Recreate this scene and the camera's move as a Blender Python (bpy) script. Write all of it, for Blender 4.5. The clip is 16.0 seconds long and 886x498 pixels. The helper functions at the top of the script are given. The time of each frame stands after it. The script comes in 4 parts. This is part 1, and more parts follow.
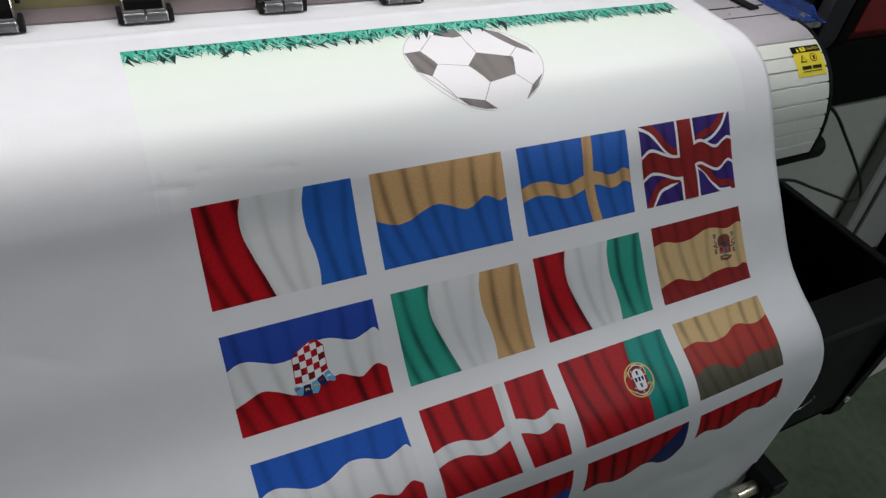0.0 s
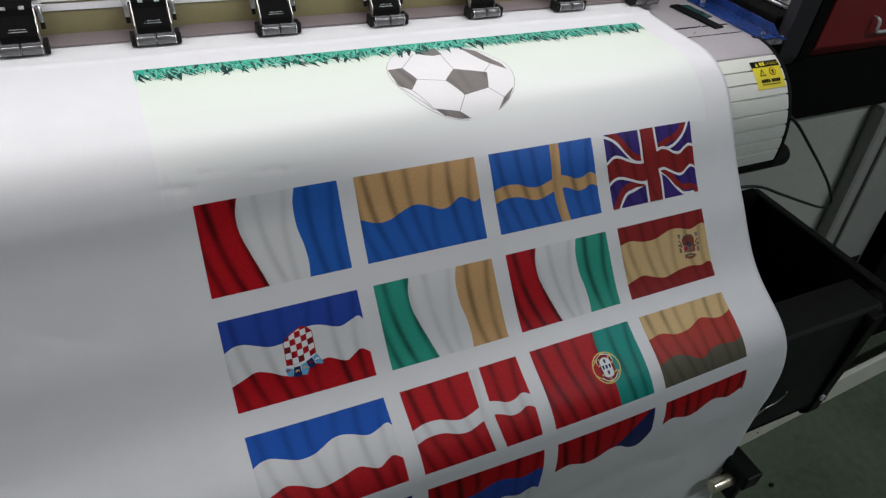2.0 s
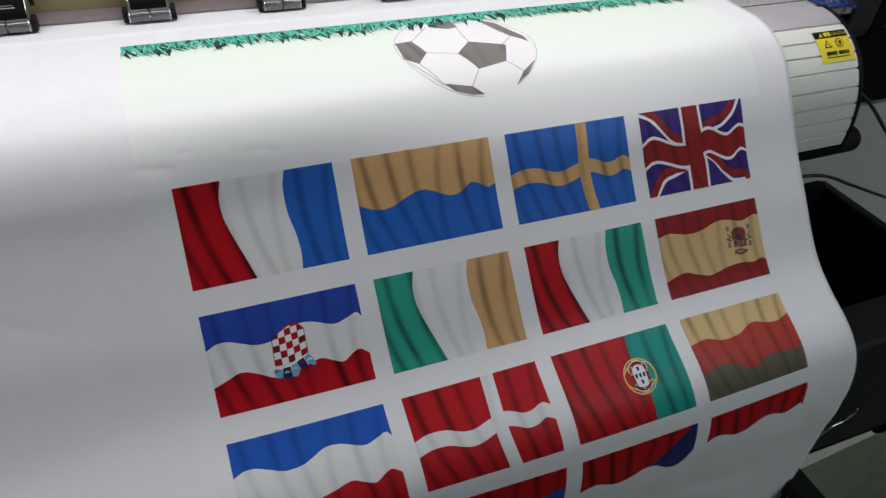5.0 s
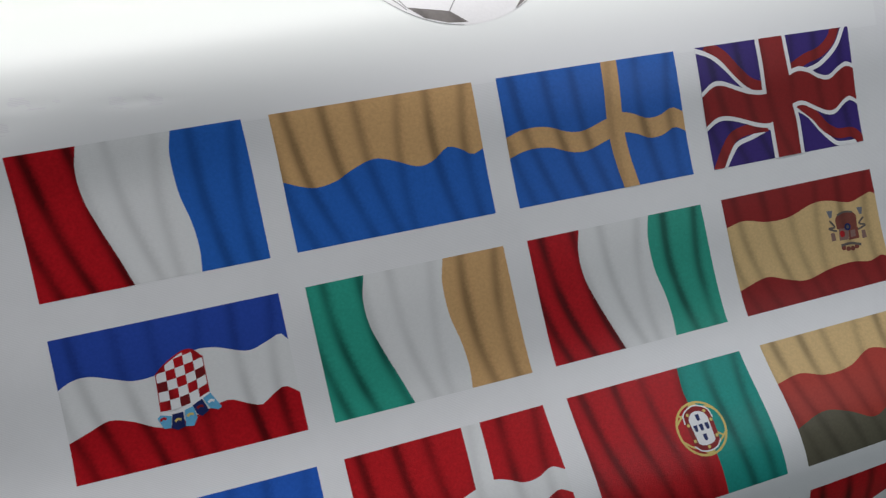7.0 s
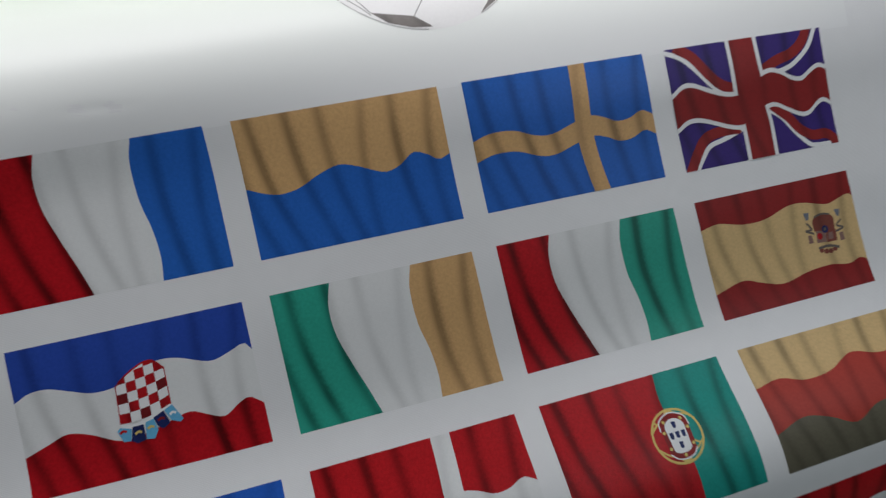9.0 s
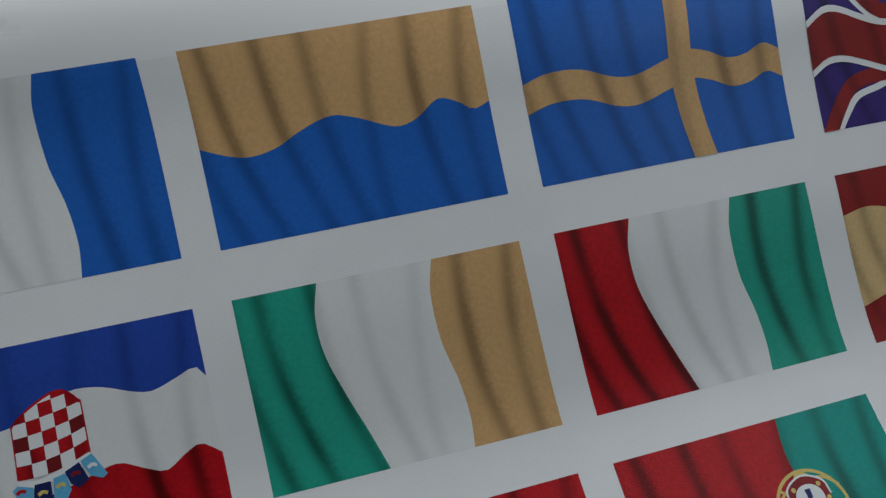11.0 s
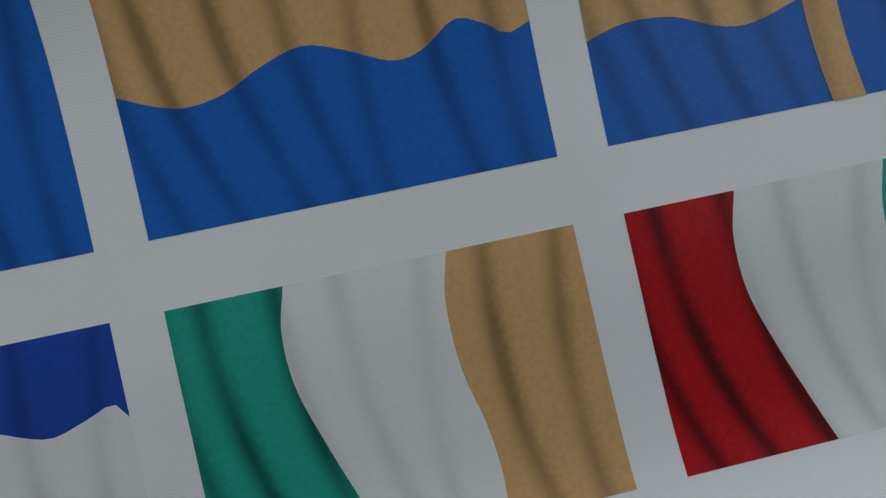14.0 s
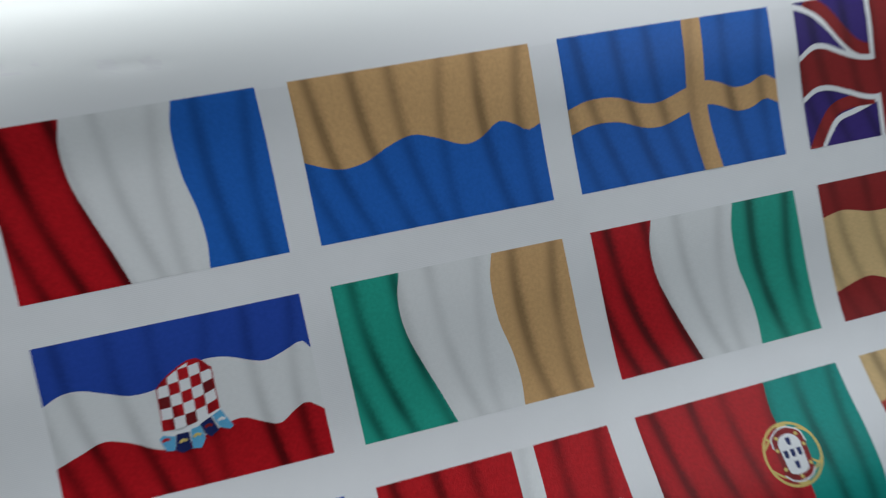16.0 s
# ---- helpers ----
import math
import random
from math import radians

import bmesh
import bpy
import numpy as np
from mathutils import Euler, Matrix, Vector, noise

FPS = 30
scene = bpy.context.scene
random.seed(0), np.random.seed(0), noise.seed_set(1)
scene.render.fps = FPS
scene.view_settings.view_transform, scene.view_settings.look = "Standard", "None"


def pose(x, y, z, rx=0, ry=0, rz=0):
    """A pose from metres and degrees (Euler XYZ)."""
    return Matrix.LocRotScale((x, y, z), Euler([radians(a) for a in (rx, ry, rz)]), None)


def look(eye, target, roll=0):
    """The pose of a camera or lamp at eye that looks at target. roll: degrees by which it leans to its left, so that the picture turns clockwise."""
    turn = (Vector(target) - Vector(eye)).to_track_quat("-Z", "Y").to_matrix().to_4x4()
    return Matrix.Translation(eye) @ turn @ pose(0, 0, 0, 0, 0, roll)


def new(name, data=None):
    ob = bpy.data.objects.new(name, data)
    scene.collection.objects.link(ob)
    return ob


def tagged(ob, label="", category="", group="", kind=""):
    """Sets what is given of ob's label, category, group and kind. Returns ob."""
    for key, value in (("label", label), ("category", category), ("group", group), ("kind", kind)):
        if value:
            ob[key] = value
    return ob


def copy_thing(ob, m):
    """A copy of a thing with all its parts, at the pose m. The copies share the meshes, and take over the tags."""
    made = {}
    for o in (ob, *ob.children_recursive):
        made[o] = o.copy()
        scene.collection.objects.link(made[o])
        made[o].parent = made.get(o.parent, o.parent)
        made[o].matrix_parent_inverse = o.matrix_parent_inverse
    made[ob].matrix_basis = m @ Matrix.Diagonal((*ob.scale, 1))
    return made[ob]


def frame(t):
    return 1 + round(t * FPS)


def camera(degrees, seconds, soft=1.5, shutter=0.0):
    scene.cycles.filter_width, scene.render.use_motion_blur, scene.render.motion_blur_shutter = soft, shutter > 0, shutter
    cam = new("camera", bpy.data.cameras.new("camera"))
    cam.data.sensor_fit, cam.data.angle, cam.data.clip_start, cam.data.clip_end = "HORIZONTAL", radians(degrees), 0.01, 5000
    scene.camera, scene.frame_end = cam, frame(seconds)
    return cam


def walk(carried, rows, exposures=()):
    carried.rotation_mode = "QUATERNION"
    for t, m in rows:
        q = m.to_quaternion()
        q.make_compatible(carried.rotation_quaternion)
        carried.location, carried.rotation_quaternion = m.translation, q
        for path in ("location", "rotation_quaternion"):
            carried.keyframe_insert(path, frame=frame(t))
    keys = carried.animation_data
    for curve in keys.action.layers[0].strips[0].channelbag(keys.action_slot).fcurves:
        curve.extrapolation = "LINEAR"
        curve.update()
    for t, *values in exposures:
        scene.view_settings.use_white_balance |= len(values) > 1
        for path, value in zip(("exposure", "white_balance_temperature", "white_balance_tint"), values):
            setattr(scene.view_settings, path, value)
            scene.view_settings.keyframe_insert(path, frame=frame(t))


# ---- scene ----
# the walk
ROWS = [
    (0, -0.0358, -0.4998, 1.3103, 48.28, -6.28, -25.58),
    (0.5, -0.0335, -0.5229, 1.3198, 48.83, -5.95, -25.65),
    (1, -0.0351, -0.5536, 1.3249, 49.22, -5.58, -25.35),
    (1.5, -0.0368, -0.5718, 1.3316, 49.80, -5.55, -25.02),
    (2, -0.0344, -0.5815, 1.3381, 50.17, -5.37, -24.93),
    (2.5, -0.0329, -0.5921, 1.3388, 50.80, -5.14, -25.29),
    (3, -0.0357, -0.6044, 1.3416, 50.94, -4.99, -24.92),
    (3.5, -0.0376, -0.6040, 1.3394, 50.53, -5.02, -24.57),
    (4, -0.0353, -0.6055, 1.3323, 50.83, -4.89, -23.86),
    (4.5, -0.0041, -0.5904, 1.3141, 50.58, -3.84, -22.46),
    (7, 0.1704, -0.4359, 1.1362, 50.99, 1.29, -16.88),
    (7.5, 0.1816, -0.4446, 1.1391, 51.27, 1.39, -17.50),
    (8, 0.1877, -0.4586, 1.1421, 52.04, 1.60, -17.56),
    (8.5, 0.1886, -0.4674, 1.1441, 52.62, 1.78, -17.39),
    (9, 0.1948, -0.4431, 1.1233, 52.60, 2.00, -17.18),
    (9.5, 0.2130, -0.3861, 1.0741, 52.38, 2.59, -16.23),
    (10, 0.2207, -0.3525, 1.0495, 51.79, 2.95, -15.28),
    (12.5, 0.2394, -0.2967, 0.9981, 52.34, 5.03, -12.92),
    (13, 0.2521, -0.2633, 0.9747, 51.53, 5.92, -11.81),
    (13.5, 0.2521, -0.2552, 0.9715, 50.80, 5.90, -11.73),
    (14, 0.2494, -0.2547, 0.9707, 50.88, 5.81, -11.86),
    (14.5, 0.2480, -0.2526, 0.9701, 50.69, 6.17, -11.58),
    (15, 0.2373, -0.2645, 0.9888, 49.56, 6.09, -11.23),
    (15.5, 0.2087, -0.3019, 1.0328, 48.63, 3.87, -13.72),
    (16, 0.1684, -0.3676, 1.0989, 48.85, 1.87, -15.60),
]
cam = camera(67.4, 16.0, soft=1.3, shutter=0.5)
EXPOSURES = [(0.0, -0.09, 6500, 10), (4.5, -0.03, 6500, 10), (7.0, 0.18, 6500, 10), (9.0, 0.0, 6480, 9), (10.0, -0.2, 6350, 6), (12.5, 0.0, 6300, 5), (13.5, -0.05, 6320, 5), (14.6, -0.04, 6320, 5), (15.4, 0.16, 6280, 6), (16.0, 0.24, 6200, 6)]
walk(cam, [(t, pose(x, y, z, rx, ry, rz)) for t, x, y, z, rx, ry, rz in ROWS], EXPOSURES)

# ---- world and lights ----
world = bpy.data.worlds.new("world")
scene.world = world
world.use_nodes = True
world.node_tree.nodes["Background"].inputs[0].default_value = (0.6, 0.68, 0.75, 1)
world.node_tree.nodes["Background"].inputs[1].default_value = 0.05


def area_lamp(name, m, sx, sy, watts, colour):
    d = bpy.data.lights.new(name, "AREA")
    d.shape, d.size, d.size_y, d.energy, d.color = "RECTANGLE", sx, sy, watts, colour
    ob = new(name, d)
    ob.matrix_world = m
    return ob


Z0 = 0.92            # height of the sheet where the first row of pictures begins
LED_WATTS, REAR_WATTS = 5.4, 4.0
area_lamp("platen_light", look((0.35, 0.120, Z0 + 0.370), (0.35, 0.045, Z0 + 0.0)), 2.4, 0.03, LED_WATTS, (1.0, 0.965, 0.985))
TUBES = [(-1.1, -2.3, 1.0), (1.95, -1.7, 24.0), (-0.9, 1.1, REAR_WATTS), (1.3, 1.1, REAR_WATTS)]
for tx, ty, watts in TUBES:
    area_lamp("ceiling_tube", pose(tx, ty, 2.86, 0, 0, 0), 1.2, 0.12, watts, (0.925, 0.985, 1.055))

# ---- materials ----


def material(name, colour, rough=0.5, metal=0.0, var=0.12, scale=8.0, bump=0.0, bscale=200.0, spec=0.5, coat=0.0):
    m = bpy.data.materials.new(name)
    m.use_nodes = True
    nt = m.node_tree
    b = nt.nodes["Principled BSDF"]
    tc = nt.nodes.new("ShaderNodeTexCoord")
    n1, n2 = nt.nodes.new("ShaderNodeTexNoise"), nt.nodes.new("ShaderNodeTexNoise")
    n1.inputs["Scale"].default_value, n2.inputs["Scale"].default_value = scale, scale * 14
    n1.inputs["Detail"].default_value = 5
    for n in (n1, n2):
        nt.links.new(tc.outputs["Object"], n.inputs["Vector"])
    mix = nt.nodes.new("ShaderNodeMath")
    mix.operation = "ADD"
    nt.links.new(n1.outputs["Fac"], mix.inputs[0])
    nt.links.new(n2.outputs["Fac"], mix.inputs[1])
    ramp = nt.nodes.new("ShaderNodeMapRange")
    ramp.inputs[1].default_value, ramp.inputs[2].default_value = 0.6, 1.4
    ramp.inputs[3].default_value, ramp.inputs[4].default_value = 1 - var, 1 + var
    nt.links.new(mix.outputs[0], ramp.inputs[0])
    vm = nt.nodes.new("ShaderNodeVectorMath")
    vm.operation = "SCALE"
    vm.inputs[0].default_value = colour
    nt.links.new(ramp.outputs[0], vm.inputs["Scale"])
    nt.links.new(vm.outputs[0], b.inputs["Base Color"])
    rr = nt.nodes.new("ShaderNodeMapRange")
    rr.inputs[1].default_value, rr.inputs[2].default_value = 0.3, 0.7
    rr.inputs[3].default_value, rr.inputs[4].default_value = max(rough - 0.07, 0.02), min(rough + 0.07, 1)
    nt.links.new(n1.outputs["Fac"], rr.inputs[0])
    nt.links.new(rr.outputs[0], b.inputs["Roughness"])
    b.inputs["Metallic"].default_value = metal
    b.inputs["Specular IOR Level"].default_value = spec
    b.inputs["Coat Weight"].default_value = coat
    if bump:
        nb, bp = nt.nodes.new("ShaderNodeTexNoise"), nt.nodes.new("ShaderNodeBump")
        nb.inputs["Scale"].default_value = bscale
        nb.inputs["Detail"].default_value = 3
        bp.inputs["Strength"].default_value, bp.inputs["Distance"].default_value = bump, 0.002
        nt.links.new(tc.outputs["Object"], nb.inputs["Vector"])
        nt.links.new(nb.outputs["Fac"], bp.inputs["Height"])
        nt.links.new(bp.outputs[0], b.inputs["Normal"])
    return m


# the folds printed in every flag: place across at the head, lean, depth
FOLDS = [(-0.03, 0.115, 0.8), (0.068, 0.15, 1.0), (0.247, 0.13, 1.0), (0.40, 0.105, 0.8), (0.615, -0.03, 0.6), (0.765, 0.045, 1.0), (0.95, -0.02, 0.8)]


def ink(name, colour, streak=0.45, rough=0.42, grain=0.07, spec=0.14, bump=0.1):
    """Printed ink with the picture's own printed folds: dark soft streaks that lean, in the picture's own coordinates."""
    m = bpy.data.materials.new(name)
    m.use_nodes = True
    nt = m.node_tree
    L, N = nt.links.new, nt.nodes.new
    b = nt.nodes["Principled BSDF"]
    uv, sep = N("ShaderNodeUVMap"), N("ShaderNodeSeparateXYZ")
    uv.uv_map = "UVMap"
    L(uv.outputs[0], sep.inputs[0])

    def math_node(op, x, y=None):
        n = N("ShaderNodeMath")
        n.operation = op
        for i, v in enumerate((x, y)):
            if v is None:
                continue
            if isinstance(v, (int, float)):
                n.inputs[i].default_value = v
            else:
                L(v, n.inputs[i])
        return n.outputs[0]

    tc = N("ShaderNodeTexCoord")
    wob, wide, fine = N("ShaderNodeTexNoise"), N("ShaderNodeTexNoise"), N("ShaderNodeTexNoise")
    for n, sc, de in ((wob, 9, 1.0), (wide, 22, 1), (fine, 480, 4)):
        n.inputs["Scale"].default_value, n.inputs["Detail"].default_value = sc, de
        L(tc.outputs["Object"], n.inputs["Vector"])
    bow = math_node("MULTIPLY", math_node("SINE", math_node("MULTIPLY", sep.outputs[1], 3.1416)), 0.028)
    pos = math_node("ADD", math_node("ADD", sep.outputs[0], bow), math_node("MULTIPLY", math_node("SUBTRACT", wob.outputs["Fac"], 0.5), 0.05))
    pos = math_node("ADD", pos, math_node("MULTIPLY", math_node("SUBTRACT", fine.outputs["Fac"], 0.5), 0.012))

    uneven = N("ShaderNodeMapRange")
    uneven.inputs[1].default_value, uneven.inputs[2].default_value = 0.3, 0.62
    uneven.inputs[3].default_value, uneven.inputs[4].default_value = 0.6, 1.1
    L(wide.outputs["Fac"], uneven.inputs[0])
    s = 0.0
    for at, lean, depth in FOLDS:
        off = math_node("SUBTRACT", math_node("SUBTRACT", pos, at), math_node("MULTIPLY", sep.outputs[1], lean))
        off = math_node("MULTIPLY", off, 1 / 0.026)
        bell = math_node("EXPONENT", math_node("MULTIPLY", math_node("MULTIPLY", off, off), -1.0))
        s = math_node("ADD", math_node("MULTIPLY", bell, depth), s)
    s = math_node("MULTIPLY", s, uneven.outputs[0])
    s.node.use_clamp = True
    dark = math_node("MULTIPLY", s, streak)
    keep = math_node("SUBTRACT", 1.0, dark)
    g = N("ShaderNodeMapRange")
    g.inputs[1].default_value, g.inputs[2].default_value = 0.3, 0.7
    g.inputs[3].default_value, g.inputs[4].default_value = 1 - grain, 1 + grain
    L(fine.outputs["Fac"], g.inputs[0])
    keep = math_node("MULTIPLY", keep, g.outputs[0])
    ln = math_node("SINE", math_node("MULTIPLY", sep.outputs[1], 6.2832 * 88))
    keep = math_node("MULTIPLY", keep, math_node("MULTIPLY_ADD", math_node("MULTIPLY", ln, wob.outputs["Fac"]), 0.03))
    keep.node.inputs[1].links[0].from_node.inputs[2].default_value = 1.0
    vm = N("ShaderNodeVectorMath")
    vm.operation = "SCALE"
    vm.inputs[0].default_value = colour
    L(keep, vm.inputs["Scale"])
    L(vm.outputs[0], b.inputs["Base Color"])
    b.inputs["Roughness"].default_value = rough
    b.inputs["Specular IOR Level"].default_value = spec
    nb, bp = N("ShaderNodeTexNoise"), N("ShaderNodeBump")
    nb.inputs["Scale"].default_value, nb.inputs["Detail"].default_value = 1300, 2
    bp.inputs["Strength"].default_value, bp.inputs["Distance"].default_value = bump, 0.0006
    L(tc.outputs["Object"], nb.inputs["Vector"])
    L(nb.outputs["Fac"], bp.inputs["Height"])
    L(bp.outputs[0], b.inputs["Normal"])
    return m


WHITE = (0.80, 0.81, 0.82)
M_SHEET_PLAIN = material("coated_white_sheet", WHITE, 0.45, var=0.015, scale=5, bump=0.03, bscale=500)


def sheet_material():
    m = M_SHEET_PLAIN
    nt = m.node_tree
    b = nt.nodes["Principled BSDF"]
    uv, wave, nz, mul, mp = (nt.nodes.new(k) for k in ("ShaderNodeUVMap", "ShaderNodeTexWave", "ShaderNodeTexNoise", "ShaderNodeMath", "ShaderNodeMapRange"))
    uv.uv_map = "UVMap"
    wave.bands_direction, wave.inputs["Scale"].default_value = "Y", 285.0      # fine print lines about 1.1 mm apart
    wave.inputs["Distortion"].default_value = 0.0
    nz.inputs["Scale"].default_value, nz.inputs["Detail"].default_value = 22, 3
    mul.operation = "MULTIPLY"
    nt.links.new(uv.outputs[0], wave.inputs["Vector"])
    nt.links.new(uv.outputs[0], nz.inputs["Vector"])
    nt.links.new(wave.outputs["Fac"], mul.inputs[0])
    nt.links.new(nz.outputs["Fac"], mul.inputs[1])
    mp.inputs[3].default_value, mp.inputs[4].default_value = 1.0, 0.85
    nt.links.new(mul.outputs[0], mp.inputs[0])
    old = b.inputs["Base Color"].links[0].from_socket
    vm = nt.nodes.new("ShaderNodeVectorMath")
    vm.operation = "SCALE"
    nt.links.new(old, vm.inputs[0])
    nt.links.new(mp.outputs[0], vm.inputs["Scale"])
    nt.links.new(vm.outputs[0], b.inputs["Base Color"])
    b.inputs["Specular IOR Level"].default_value = 0.35
    return m


M_SHEET = sheet_material()
M_APRON = material("cream_enamel", (0.74, 0.76, 0.69), 0.38, var=0.04, scale=12, bump=0.03)
M_PLATEN = material("brushed_platen_metal", (0.52, 0.50, 0.52), 0.42, 0.35, var=0.06, scale=20)
M_BLACK = material("black_plastic", (0.005, 0.005, 0.005), 0.5, var=0.3, scale=25, spec=0.18)
M_BLACKM = material("black_painted_steel", (0.008, 0.009, 0.0085), 0.48, var=0.2, scale=9, bump=0.05, bscale=600, spec=0.22)
M_PIT = material("matt_black_lining", (0.005, 0.005, 0.005), 0.8, var=0.3, scale=9, spec=0.08)
M_DGREY = material("dark_grey_cover", (0.020, 0.020, 0.024), 0.5, var=0.12, scale=12, bump=0.05, bscale=700)
M_RED = material("dark_red_paint", (0.23, 0.010, 0.012), 0.42, var=0.1, scale=8)
M_STEEL = material("bright_steel", (0.7, 0.7, 0.7), 0.28, 1.0, var=0.1, scale=40)
M_BRACKET = material("dull_steel_bracket", (0.42, 0.42, 0.40), 0.4, 0.8, var=0.2, scale=60)
M_RAIL = material("silver_rail", (0.74, 0.74, 0.75), 0.4, 0.3, var=0.05, scale=10)
M_OLIVE = material("olive_tan_beam", (0.24, 0.215, 0.105), 0.55, var=0.08, scale=10)
M_MAUVE = material("mauve_grey_strip", (0.20, 0.165, 0.17), 0.5, var=0.08, scale=15)
M_ROLLER = material("clear_grey_roller", (0.085, 0.085, 0.09), 0.16, 0.0, var=0.35, scale=90, coat=1.0)
# the strong tone variation puts the film's pale gleams into its colour
M_BLUE = material("blue_film_cover", (0.010, 0.04, 0.19), 0.10, var=0.8, scale=22, bump=0.6, bscale=40, coat=0.8)
M_TEAL = material("dark_teal_strip", (0.01, 0.06, 0.06), 0.3, var=0.2, scale=30)
M_YELLOW = material("yellow_sticker", (0.78, 0.66, 0.03), 0.4, var=0.05, scale=30)
M_PANEL = material("grey_sheet_panel", (0.50, 0.52, 0.465), 0.5, var=0.07, scale=5, bump=0.03, bscale=300)
M_LEG = material("grey_stand_leg", (0.36, 0.365, 0.335), 0.42, var=0.14, scale=14, bump=0.05, bscale=200)
M_PLINTH = material("cream_plinth_paint", (0.80, 0.79, 0.68), 0.55, var=0.12, scale=14)
M_FLOOR = material("dark_green_epoxy_floor", (0.105, 0.135, 0.086), 0.5, var=0.3, scale=3, bump=0.05, bscale=60)
M_WALL = material("grey_room_wall", (0.45, 0.46, 0.45), 0.8, var=0.05, scale=3)
M_CEIL = material("white_ceiling_paint", (0.7, 0.7, 0.7), 0.8, var=0.03, scale=3)
M_CABLE = material("black_cable_rubber", (0.015, 0.015, 0.015), 0.5, var=0.2, scale=60)
M_BRASS = material("warm_steel_roller", (0.72, 0.66, 0.5), 0.3, 0.9, var=0.08, scale=40)

I_RED = ink("ink_red", (0.43, 0.006, 0.012), 0.78, grain=0.16)
I_RED2 = ink("ink_cross_red", (0.45, 0.010, 0.015), 0.66, rough=0.34, spec=0.16, grain=0.14, bump=0.4)
I_BLUE = ink("ink_blue", (0.020, 0.122, 0.485), 0.38)
I_ULTRA = ink("ink_ultramarine", (0.022, 0.065, 0.37), 0.34)
I_SKYB = ink("ink_mid_blue", (0.02, 0.105, 0.48), 0.30)
I_GOLD = ink("ink_gold", (0.60, 0.37, 0.165), 0.52)
I_GOLD2 = ink("ink_pale_gold", (0.66, 0.47, 0.225), 0.46)
I_GREEN = ink("ink_green", (0.028, 0.335, 0.245), 0.68)
I_TEAL = ink("ink_teal", (0.014, 0.29, 0.245), 0.55)
I_BRICK = ink("ink_brick_red", (0.255, 0.016, 0.016), 0.35)
I_ORED = ink("ink_orange_red", (0.42, 0.05, 0.036), 0.45)
I_OLIVE = ink("ink_dark_olive", (0.12, 0.11, 0.075), 0.3)
I_VIOLET = ink("ink_violet_blue", (0.040, 0.019, 0.175), 0.5)
I_NAVY = ink("ink_navy", (0.015, 0.025, 0.12), 0.3)
I_PALE = ink("ink_pale_grey", (0.735, 0.75, 0.75), 0.22, grain=0.02)
I_WHITE = ink("bare_white", WHITE, 0.0, grain=0.01)
I_BALLW = ink("ink_ball_white", (0.79, 0.79, 0.79), 0.0, grain=0.02)
I_BALLG = ink("ink_ball_grey", (0.20, 0.185, 0.175), 0.3)
I_LINE = ink("ink_grey_line", (0.32, 0.32, 0.32), 0.0)


def mint_wash():
    """A pale green print that fades out down the sheet."""
    m = bpy.data.materials.new("ink_mint_wash")
    m.use_nodes = True
    nt = m.node_tree
    uv, sep, ramp = nt.nodes.new("ShaderNodeUVMap"), nt.nodes.new("ShaderNodeSeparateXYZ"), nt.nodes.new("ShaderNodeValToRGB")
    uv.uv_map = "UVMap"
    nt.links.new(uv.outputs[0], sep.inputs[0])
    nt.links.new(sep.outputs[1], ramp.inputs[0])
    ramp.color_ramp.elements[0].color = (0.735, 0.83, 0.71, 1)
    ramp.color_ramp.elements[1].color = (*WHITE, 1)
    nt.links.new(ramp.outputs[0], nt.nodes["Principled BSDF"].inputs["Base Color"])
    nt.nodes["Principled BSDF"].inputs["Roughness"].default_value = 0.45
    return m


I_MINT = mint_wash()
I_GRASS = ink("ink_grass", (0.035, 0.43, 0.30), 0.25)
I_GRASSL = ink("ink_pale_grass", (0.20, 0.60, 0.46), 0.0)
I_GRASSD = ink("ink_dark_grass", (0.008, 0.04, 0.035), 0.2)
I_BROWN = ink("ink_dark_brown_red", (0.16, 0.012, 0.014), 0.0)
I_CYAN = ink("ink_light_blue", (0.13, 0.42, 0.66), 0.0)
I_YEL = ink("ink_yellow", (0.66, 0.52, 0.16), 0.0)
I_CREST = ink("ink_crest_brown", (0.21, 0.058, 0.042), 0.3)
I_CRESTG = ink("ink_crest_grey", (0.13, 0.11, 0.10), 0.2)
I_CRESTP = ink("ink_crest_pink_grey", (0.24, 0.14, 0.12), 0.0)
I_CRESTB = ink("ink_crest_blue_grey", (0.17, 0.18, 0.22), 0.0)
I_BLACK = ink("ink_black", (0.015, 0.015, 0.015), 0.0)

# ---- building helpers ----


def part(name, bm, mat, parent=None, label="", smooth=False):
    me = bpy.data.meshes.new(name)
    bmesh.ops.recalc_face_normals(bm, faces=bm.faces)
    bm.to_mesh(me)
    bm.free()
    me.materials.append(mat)
    if smooth:
        for p in me.polygons:
            p.use_smooth = True
    ob = new(name, me)
    if parent is not None:
        ob.parent = parent
    if label:
        ob["label"] = label
    return ob


def empty(name, label, category, at=(0, 0, 0), group="", kind=""):
    ob = new(name)
    ob.location = at
    return tagged(ob, label, category, group, kind)


